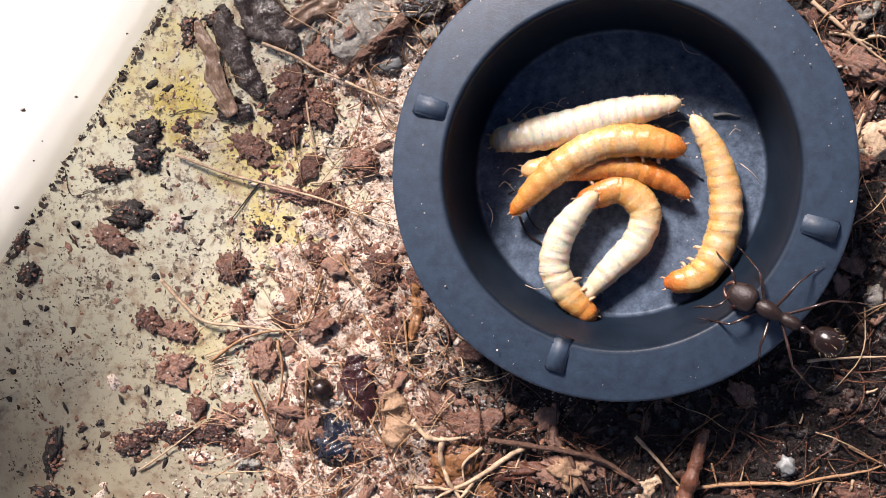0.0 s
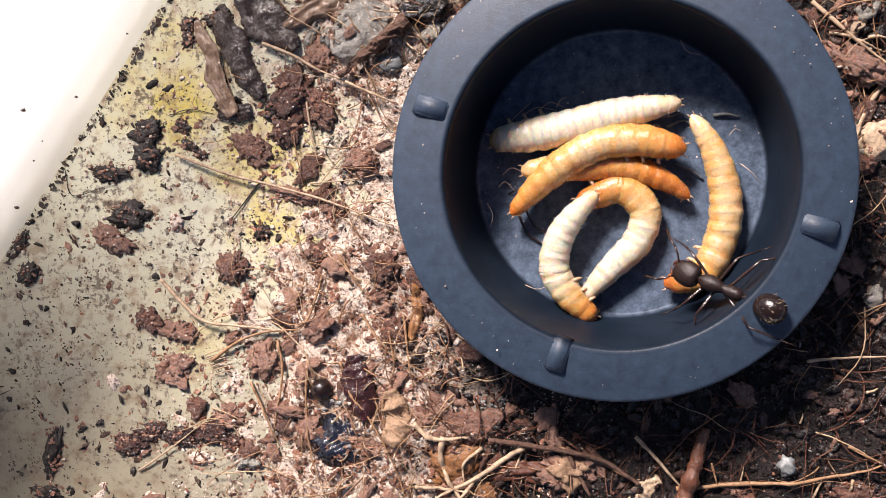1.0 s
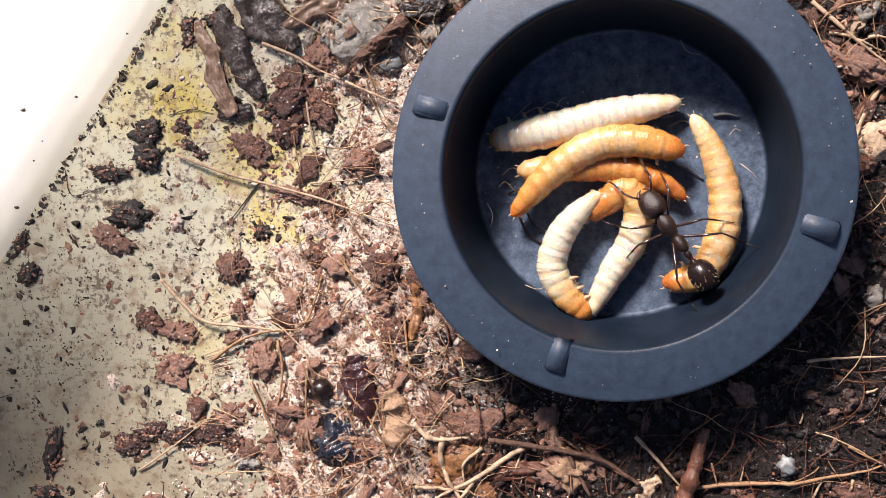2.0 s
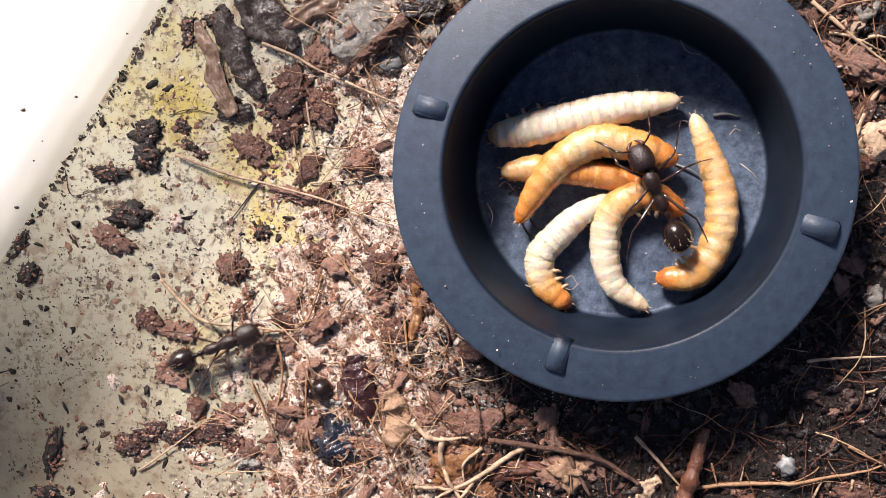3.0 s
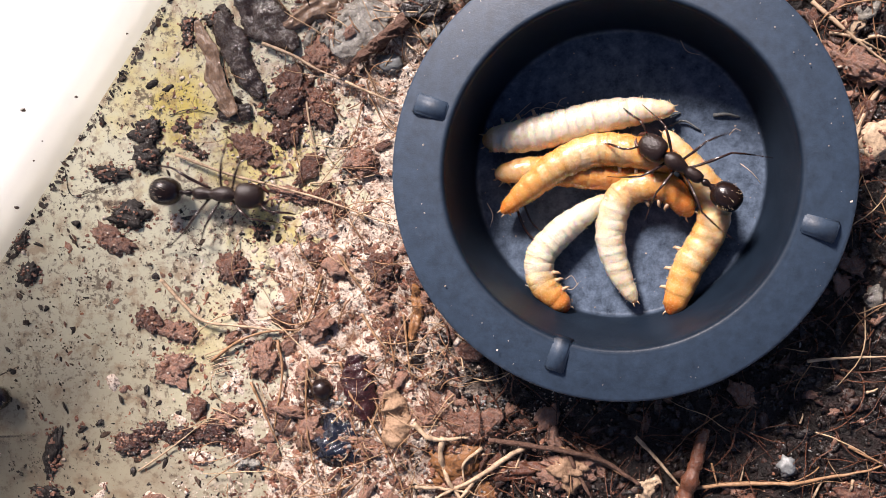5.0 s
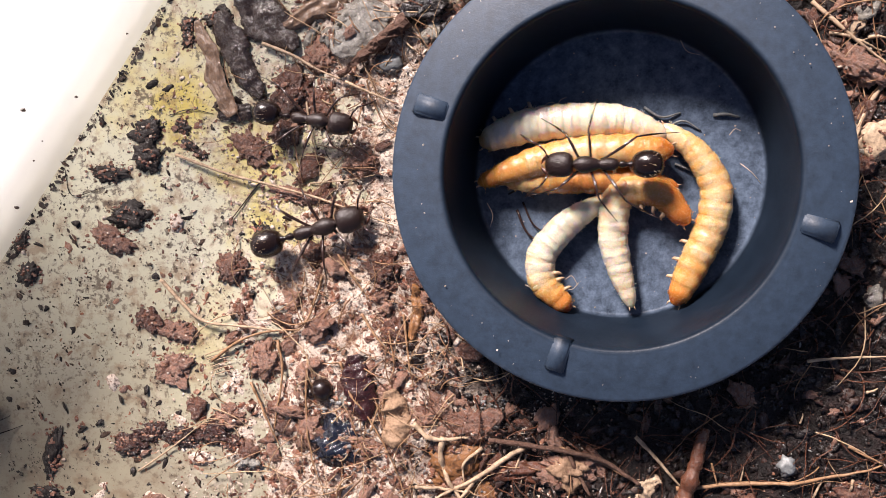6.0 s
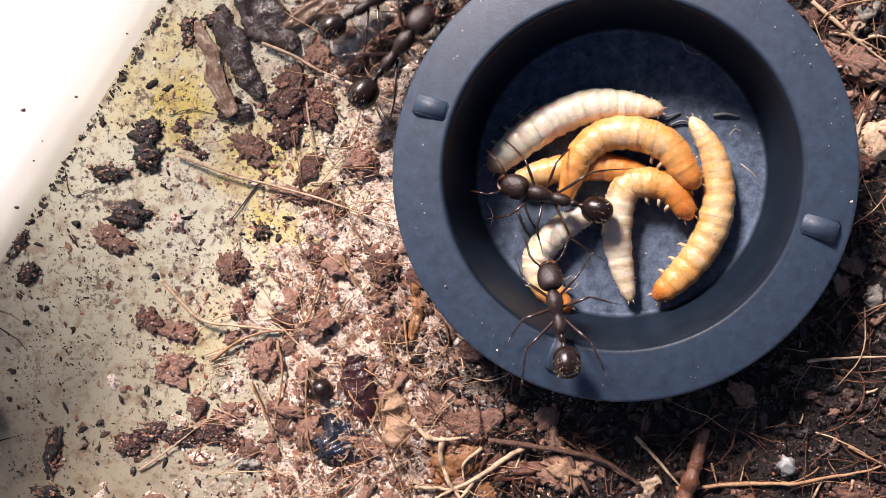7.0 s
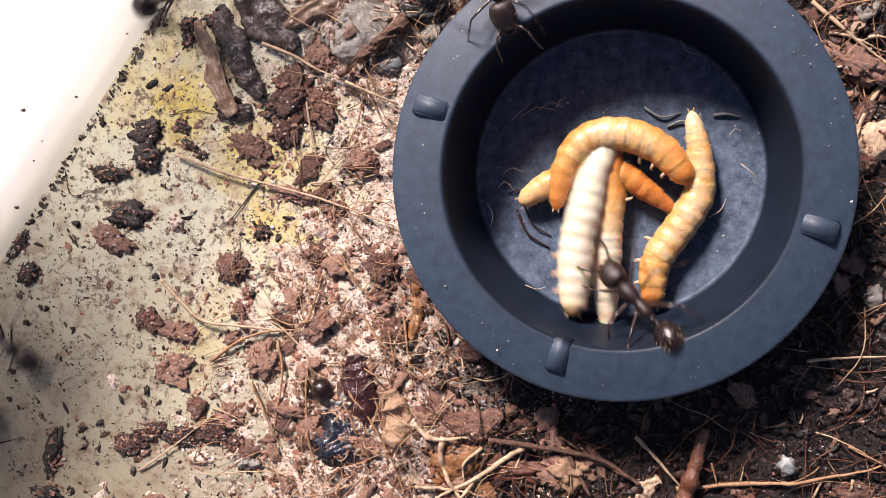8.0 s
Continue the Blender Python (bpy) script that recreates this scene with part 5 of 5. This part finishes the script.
    move_larva(UNDER_ONE, [
        (0.0, (2.6, 2.5), [(-12.0, -0.2), (-7.8, 0.1), (-3.6, 0.3), (0.6, 0.1), (4.4, -1.4), (7.7, -4.0)]),
        (1.7, (2.6, 2.5), [(-12.0, -0.2), (-7.8, 0.1), (-3.6, 0.3), (0.6, 0.1), (4.4, -1.4), (7.7, -4.0)]),
        (2.8, (2.6, 2.5), [(-11.8, -0.2), (-8.6, 0.2), (-5.3, -0.1), (-2.1, -0.6), (1.1, -1.3), (4.2, -2.5)]),
        (3, (2.6, 2.5), [(-11.8, -0.2), (-8.6, 0.2), (-5.3, -0.1), (-2.1, -0.6), (1.1, -1.3), (4.2, -2.5)]),
        (3.5, (2.6, 2.5), [(-11.8, 0.1), (-8.8, 0.2), (-5.8, -0.1), (-2.8, -0.4), (0.2, -0.8), (3.1, -1.7)]),
        (4.5, (2.6, 2.5), [(-12.0, -0.2), (-9.0, 0.2), (-6.0, -0.2), (-2.9, -0.6), (0.1, -0.7), (3.1, -1.4)]),
        (4.7, (2.6, 2.5), [(-12.0, -0.2), (-9.0, 0.2), (-6.0, -0.2), (-2.9, -0.6), (0.1, -0.7), (3.1, -1.4)]),
        (6.0, (2.6, 2.5), [(-11.9, -1.0), (-8.5, -1.0), (-5.1, -1.0), (-1.7, -1.0), (1.7, -1.1), (5.0, -1.7)]),
        (6.5, (2.6, 2.5), [(-11.4, 0.2), (-8.6, 0.4), (-5.7, 0.5), (-2.9, 0.4), (-0.1, -0.2), (2.5, -1.4)]),
        (7.0, (2.6, 2.5), [(-10.9, -1.1), (-7.7, -0.2), (-4.3, 0.3), (-1.0, 0.1), (2.2, -1.0), (5.0, -2.8)]),
        (7.5, (2.6, 2.5), [(-10.1, -3.1), (-6.6, -1.8), (-3.1, -0.4), (0.6, -0.2), (3.6, -2.5), (6.3, -5.1)]),
        (8.0, (2.6, 2.5), [(-10.6, -3.4), (-7.6, -1.5), (-4.3, -0.1), (-0.8, -0.2), (2.2, -2.1), (5.1, -4.2)])])
    move_larva(HOOK_ONE, [
        (0.0, (2.6, 2.5), [(-3.1, -2.8), (-0.2, -1.9), (2.1, -4.2), (1.3, -7.2), (-0.9, -9.6), (-3.2, -12.0)]),
        (1.7, (2.6, 2.5), [(-3.1, -2.8), (-0.2, -1.9), (2.1, -4.2), (1.3, -7.2), (-0.9, -9.6), (-3.2, -12.0)]),
        (2.8, (3.2, 2.5), [(5.6, -4.2), (2.2, -2.5), (-1.0, -4.1), (-1.9, -7.8), (-0.9, -11.6), (2.2, -13.9)]),
        (3, (3.2, 2.5), [(5.6, -4.2), (2.2, -2.5), (-1.0, -4.1), (-1.9, -7.8), (-0.9, -11.6), (2.2, -13.9)]),
        (3.5, (3.2, 2.5), [(4.3, -3.1), (1.2, -1.7), (-1.3, -4.0), (-1.4, -7.5), (-0.4, -10.9), (1.8, -13.7)]),
        (4.0, (3.2, 2.5), [(5.9, -5.5), (3.4, -2.1), (-0.3, -2.4), (-1.5, -6.3), (-0.7, -10.3), (1.3, -14.0)]),
        (4.5, (3.2, 2.5), [(7.0, -4.9), (4.2, -1.7), (0.2, -2.3), (-1.4, -6.1), (-0.5, -10.2), (1.6, -13.9)]),
        (4.7, (3.2, 2.5), [(7.0, -4.9), (4.2, -1.7), (0.2, -2.3), (-1.4, -6.1), (-0.5, -10.2), (1.6, -13.9)]),
        (5.8, (3.2, 2.5), [(6.2, -5.3), (3.5, -2.5), (-0.2, -2.4), (-1.1, -6.1), (-0.4, -10.0), (0.8, -13.8)]),
        (6.0, (3.2, 2.5), [(6.2, -5.3), (3.5, -2.5), (-0.2, -2.4), (-1.1, -6.1), (-0.4, -10.0), (0.8, -13.8)]),
        (6.5, (3.2, 2.5), [(6.8, -5.5), (4.2, -2.0), (0.1, -1.6), (-1.0, -5.5), (-0.4, -9.9), (0.6, -14.1)]),
        (7.0, (3.2, 2.5), [(6.8, -5.5), (4.4, -2.0), (0.5, -1.6), (-0.7, -5.5), (-0.2, -9.8), (0.9, -13.9)]),
        (7.25, (2.9, 2.5), [(2.0, -2.5), (-0.8, -2.3), (-1.4, -5.1), (-1.3, -8.1), (-1.0, -11.0), (-0.6, -14.0)]),
        (7.5, (2.8, 2.5), [(-2.8, -0.7), (-2.6, -3.4), (-2.2, -6.0), (-1.9, -8.7), (-1.6, -11.4), (-1.5, -14.1)]),
        (8.0, (2.8, 2.5), [(-1.3, 0.1), (-1.3, -2.7), (-1.6, -5.5), (-1.7, -8.3), (-1.7, -11.1), (-1.7, -14.0)])])
    move_larva(SMALL_ONE, [
        (0.0, (2.6, 3.7), [(-3.4, -14.7), (-5.4, -12.7), (-6.9, -10.2), (-6.6, -7.4), (-5.2, -4.9), (-3.2, -2.8)]),
        (1.7, (2.6, 3.7), [(-3.4, -14.7), (-5.4, -12.7), (-6.9, -10.2), (-6.6, -7.4), (-5.2, -4.9), (-3.2, -2.8)]),
        (2.8, (2.6, 2.5), [(-5.9, -13.6), (-8.0, -11.5), (-8.4, -8.8), (-6.5, -6.5), (-4.3, -4.5), (-1.7, -3.0)]),
        (3, (2.6, 2.5), [(-5.9, -13.6), (-8.0, -11.5), (-8.4, -8.8), (-6.5, -6.5), (-4.3, -4.5), (-1.7, -3.0)]),
        (3.5, (2.6, 2.5), [(-6.0, -13.3), (-8.1, -11.4), (-8.5, -8.8), (-6.8, -6.6), (-4.7, -4.8), (-2.5, -3.1)]),
        (4.5, (2.6, 2.5), [(-6.3, -13.6), (-8.2, -11.4), (-8.4, -8.8), (-6.6, -6.6), (-4.4, -4.8), (-2.1, -3.2)]),
        (4.7, (2.6, 2.5), [(-6.3, -13.6), (-8.2, -11.4), (-8.4, -8.8), (-6.6, -6.6), (-4.4, -4.8), (-2.1, -3.2)]),
        (5.8, (2.6, 2.5), [(-6.3, -13.3), (-8.1, -11.3), (-8.3, -8.8), (-6.8, -6.6), (-4.8, -4.8), (-2.5, -3.4)]),
        (6, (2.6, 2.5), [(-6.3, -13.3), (-8.1, -11.3), (-8.3, -8.8), (-6.8, -6.6), (-4.8, -4.8), (-2.5, -3.4)]),
        (6.5, (2.6, 2.5), [(-5.9, -13.6), (-7.7, -11.5), (-8.7, -9.1), (-7.2, -6.9), (-5.0, -5.2), (-2.5, -4.1)]),
        (7, (2.6, 2.5), [(-6.4, -13.4), (-8.1, -11.4), (-8.7, -9.0), (-7.2, -6.8), (-5.1, -5.2), (-2.7, -4.1)]),
        (7.4, (2.6, 2.5), [(-6.4, -13.4), (-8.1, -11.4), (-8.7, -9.0), (-7.2, -6.8), (-5.1, -5.2), (-2.7, -4.1)]),
        (7.5, (7.5, 4.0), [(-8.7, -14.9), (-10.6, -12.5), (-11.2, -9.5), (-10.3, -6.6), (-8.0, -4.5), (-5.1, -3.3)]),
        (7.6, (11.5, 11.5), [(-8.1, -18.8), (-10.4, -18.1), (-12.4, -16.4), (-14.0, -13.8), (-14.7, -10.6), (-14.0, -6.7)]),
        (7.7, (4.0, 3.5), [(-7.3, -26.3), (-9.8, -29.6), (-12.7, -31.5), (-15.5, -32.2), (-18.9, -32.5), (-22.5, -32.2)]),
        (7.8, (3.5, 3.0), [(-3.1, -27.4), (-5.8, -29.6), (-8.1, -31.2), (-10.5, -32.0), (-13.7, -32.6), (-17.0, -32.6)]),
        (7.9, (3.5, 3.0), [(-2.6, -31.3), (-4.7, -33.5), (-7.3, -35.2), (-10.2, -36.2), (-13.2, -36.6), (-16.3, -36.7)]),
        (8.0, (3.5, 3.0), [(-0.9, -38.0), (-3.7, -39.3), (-6.4, -40.7), (-9.2, -41.8), (-12.2, -42.6), (-15.2, -43.0)])])
    move_larva(LONG_ONE, [
        (0.0, (2.6, 2.6), [(3.7, -11.5), (7.6, -10.4), (9.6, -6.5), (9.8, -2.3), (8.6, 1.9), (6.3, 5.6)]),
        (1.7, (2.6, 2.6), [(3.7, -11.5), (7.6, -10.4), (9.6, -6.5), (9.8, -2.3), (8.6, 1.9), (6.3, 5.6)]),
        (2.8, (2.6, 2.6), [(2.9, -10.9), (6.9, -10.4), (9.2, -6.8), (9.4, -2.5), (8.1, 1.7), (6.5, 5.7)]),
        (3.0, (2.6, 2.6), [(2.9, -10.9), (6.9, -10.4), (9.2, -6.8), (9.4, -2.5), (8.1, 1.7), (6.5, 5.7)]),
        (3.5, (2.6, 2.6), [(3.3, -11.5), (6.8, -9.7), (8.8, -6.1), (8.9, -2.1), (7.4, 1.8), (5.7, 5.5)]),
        (3.8, (2.6, 2.6), [(6.9, -12.0), (7.7, -8.4), (7.8, -4.8), (7.1, -1.2), (5.8, 2.2), (4.4, 5.5)]),
        (4.0, (2.6, 2.6), [(6.1, -13.3), (6.9, -9.4), (8.5, -5.8), (10.0, -2.7), (8.3, 0.0), (5.6, 2.2)]),
        (4.5, (2.6, 2.6), [(5.2, -12.8), (6.3, -9.6), (8.1, -6.8), (8.8, -3.6), (7.0, -0.8), (5.1, 2.0)]),
        (4.7, (2.6, 2.6), [(5.2, -12.8), (6.3, -9.6), (8.1, -6.8), (8.8, -3.6), (7.0, -0.8), (5.1, 2.0)]),
        (5.8, (2.6, 2.6), [(5.3, -12.8), (6.9, -9.3), (8.5, -5.7), (8.9, -1.9), (7.1, 1.5), (4.2, 3.9)]),
        (6, (2.6, 2.6), [(5.3, -12.8), (6.9, -9.3), (8.5, -5.7), (8.9, -1.9), (7.1, 1.5), (4.2, 3.9)]),
        (6.5, (2.6, 2.6), [(3.3, -12.7), (6.4, -10.1), (8.6, -6.7), (9.7, -2.9), (9.2, 1.1), (7.3, 4.6)]),
        (7.0, (2.6, 2.6), [(3.3, -12.7), (6.2, -9.9), (8.4, -6.5), (9.2, -2.6), (8.6, 1.4), (6.6, 4.8)]),
        (7.5, (2.6, 2.6), [(3.3, -12.7), (6.2, -9.9), (8.4, -6.5), (9.2, -2.6), (8.6, 1.4), (6.6, 4.8)]),
        (7.8, (2.6, 2.6), [(3.2, -13.0), (3.9, -9.2), (5.9, -5.9), (7.5, -2.5), (7.6, 1.3), (6.5, 5.0)]),
        (8.0, (2.6, 2.6), [(2.8, -13.1), (3.2, -9.2), (5.3, -6.0), (7.2, -2.6), (7.3, 1.2), (6.6, 5.0)])])
    move_ant(DISH_ANT, [
        (0.0, 14.0, -13.4, 9.4, 152, 6),
        (0.6, 11.0, -11.6, 8.3, 149, 14),
        (0.9, 10.4, -11.5, 7.4, 160, 20),
        (1.2, 8.0, -11.1, 5.8, 155, 24),
        (1.5, 6.5, -9.0, 4.0, 129, 14),
        (1.7, 5.2, -7.2, 3.5, 131, 8),
        (2.8, 3.1, -2.9, 3.6, 101, 0),
        (3.0, 3.0, -2.0, 3.8, 115, -4),
        (3.5, 5.5, -2.6, 4.0, 84, 0),
        (3.7, 7.7, -1.9, 4.0, 96, 0),
        (4.0, 7.8, 1.2, 4.0, 120, 18),
        (4.3, 9.4, 0.4, 4.0, 98, 0),
        (4.5, 7.7, -0.2, 4.0, 125, 0),
        (4.7, 6.6, 0.2, 4.2, 138, 0),
        (5.8, 0.9, -0.2, 5.0, 180, 0),
        (6.0, -2.7, 0.5, 5.0, 180, 0),
        (6.2, -4.9, 0.0, 5.0, 200.0, 0.0),
        (6.5, -7.6, -2.4, 1.5, 175, 0),
        (7.0, -7.3, -2.6, 4.0, 164, 0),
        (7.5, -5.7, 0.2, 4.2, 145, 0),
        (7.6, -5.2, -2.3, 4.4, 140, 0),
        (7.7, -5.2, -4.8, 4.4, 151, 0),
        (7.8, -4.1, -6.2, 4.2, 140, 0),
        (7.9, -0.7, -9.1, 4.8, 146, 8),
        (8.0, 1.6, -13.0, 6.0, 134, 22)])
    move_ant(LITTER_ANT, [
        (0, -49.5, -43.4, 0.5, 80.0, 0.0),
        (2.2, -49.4, -42.2, 0.5, 80.0, 0.0),
        (2.8, -45.1, -19.9, 0.8, 12.0, 0.0),
        (3.0, -42.9, -18.7, 0.8, 22.0, 0.0),
        (3.2, -35.8, -13.6, 0.8, 17.0, 0.0),
        (3.5, -33.7, -11.4, 0.9, 23, 0),
        (3.8, -33.8, -9.4, 0.9, 37.0, 0.0),
        (4.0, -34.4, -9.0, 0.9, 48.0, 0.0),
        (4.1, -34.2, -8.4, 0.9, 48, 0),
        (4.2, -39.0, -12.3, 0.9, 0.0, 0.0),
        (4.3, -41.5, -15.8, 0.8, -60.0, 0.0),
        (4.4, -45.3, -14.8, 0.7, -100.0, 0.0),
        (4.5, -53.9, -16.5, 0.4, -150.0, 0.0),
        (4.6, -59.0, -20.4, 0.2, -140.0, 0.0),
        (4.7, -62.9, -19.5, 0.1, -166, 0),
        (5.1, -76.1, -29.2, 0.0, -150.0, 0.0),
        (8.0, -76.1, -29.9, 0.0, -150.0, 0.0)])
    move_ant(TALL_ANT, [
        (0, -77.3, -26.6, 0.1, 40.0, 0.0),
        (3.9, -77.3, -25.3, 0.1, 40.0, 0.0),
        (4.1, -69.7, -12.9, 0.1, 45.0, 0.0),
        (4.2, -65.8, -10.4, 0.1, 42.0, 0.0),
        (4.3, -60.0, -6.0, 0.1, 53.0, 0.0),
        (4.4, -56.8, -4.3, 0.1, 49.0, 0.0),
        (4.5, -50.6, 0.4, 0.1, 44, 0),
        (4.6, -49.4, 1.2, 0.1, 18.0, 0.0),
        (4.7, -46.3, -1.2, 0.1, 0, 0),
        (5.8, -30.0, -7.6, 0.9, -16.0, 0.0),
        (5.9, -31.8, -6.3, 0.9, 2.0, 0.0),
        (6.0, -32.0, -6.1, 0.9, 16, 0),
        (6.1, -31.0, -5.1, 0.9, 26.0, 0.0),
        (6.3, -28.2, -0.1, 1, 43, 0),
        (6.5, -26.0, 3.9, 1.2, 54, 0),
        (6.7, -25.4, 4.7, 2, 57, 0),
        (7.0, -22.8, 12.1, 2, 50, 0),
        (7.2, -20.9, 16.1, 2.0, 60.0, 0.0),
        (7.4, -17.7, 23.8, 2.0, 50.0, 0.0),
        (8.0, -17.1, 24.9, 2.0, 50.0, 0.0)])
    move_ant(TOP_ANT, [
        (0, -34.0, 26.5, 0.5, -70.0, 0.0),
        (4.9, -34.0, 25.9, 0.5, -70.0, 0.0),
        (5.4, -35.2, 14.3, 1.0, -40.0, 0.0),
        (5.8, -33.1, 5.3, 1.6, -5.0, 0.0),
        (6.0, -32.3, 5.4, 1.6, -9, 0),
        (6.3, -33.0, 7.5, 1.6, 0, 0),
        (6.5, -33.9, 8.3, 1.6, 22, 0),
        (6.7, -34.7, 11.6, 1.8, 58, 0),
        (7.0, -25.6, 17.1, 1.8, 30.0, 0.0),
        (7.25, -25.3, 24.2, 1.5, 55.0, 0.0),
        (8, -24.7, 25.3, 1.5, 55.0, 0.0)])
    move_ant(WALL_ANT, [
        (0, -77.6, -31.9, 0.0, 70.0, 0.0),
        (5.9, -77.6, -31.2, 0.0, 60.0, 0.0),
        (6.4, -64.2, -16.3, 0.1, 54, 0),
        (6.6, -66.2, -11.6, 0.1, 70, 0),
        (6.8, -66.3, -14.4, 0.1, 81, 0),
        (6.9, -67.6, -16.4, 0.2, 107, 0),
        (7.0, -73.0, -14.5, 0.2, 92, 0),
        (7.1, -67.3, -10.5, 0.2, 77, 0),
        (7.2, -66.2, -6.7, 0.6, 67, -10),
        (7.3, -62.5, -0.4, 0.6, 60, -10),
        (7.4, -59.0, 4.4, 1.5, 49, -20),
        (7.5, -56.3, 6.9, 2, 49, -20),
        (7.6, -53.4, 12.7, 2.5, 35, -38),
        (7.7, -52.2, 14.4, 2.5, 28, -38),
        (7.8, -51.2, 14.7, 2.5, 18, -38),
        (7.9, -50.1, 14.9, 2.5, 7, -38),
        (8.0, -46.4, 18.7, 2.5, 8, -38)])
    move_ant(DRAG_ANT, [
        (0, -4.6, -41.9, 1.0, 90.0, 0.0),
        (5.9, -4.6, -40.7, 1.0, 90.0, 0.0),
        (6.3, -4.0, -28.2, 3.0, 90, -15),
        (6.5, -3.7, -23.9, 5.5, 89, -35),
        (6.6, -3.5, -19.8, 8.5, 86, -10),
        (6.8, -5.3, -13.5, 10, 94, 16),
        (7.0, -6.0, -13.8, 10, 103, 18),
        (7.2, -5.3, -12.8, 9.4, 96, 24),
        (7.4, -6.2, -13.2, 9.4, 89, 24),
        (7.5, -7.2, -16.3, 10.2, 95, 10),
        (7.6, -6.4, -21.0, 10, 130, -12),
        (7.7, -2.9, -27.3, 4, 153, -20),
        (7.8, 0.9, -28.1, 2.5, 162, 0),
        (7.9, 2.2, -33.5, 2.0, 172.0, 0.0),
        (8.0, 2.8, -37.6, 2.0, 172.0, 0.0)])
    move_ant(EDGE_ANT, [
        (0, -78.5, -35.9, 0.0, 60.0, 0.0),
        (6.8, -78.5, -35.3, 0.0, 60.0, 0.0),
        (7.55, -78.0, -21.0, 0, 20, 0),
        (7.7, -69.4, -16.7, 0, 1, 0),
        (7.9, -68.3, -14.4, 0, 18, 0),
        (8.0, -68.9, -19.1, 0, -36, 0)])
    move_ant(RIM_ANT, [
        (0, -14.8, 28.0, 2.0, -60.0, 0.0),
        (7.5, -14.9, 27.5, 2.0, -60.0, 0.0),
        (7.8, -12.4, 20.0, 9, -77, -10),
        (8.0, -12.2, 17.8, 10.2, -73, 8)])


motions()
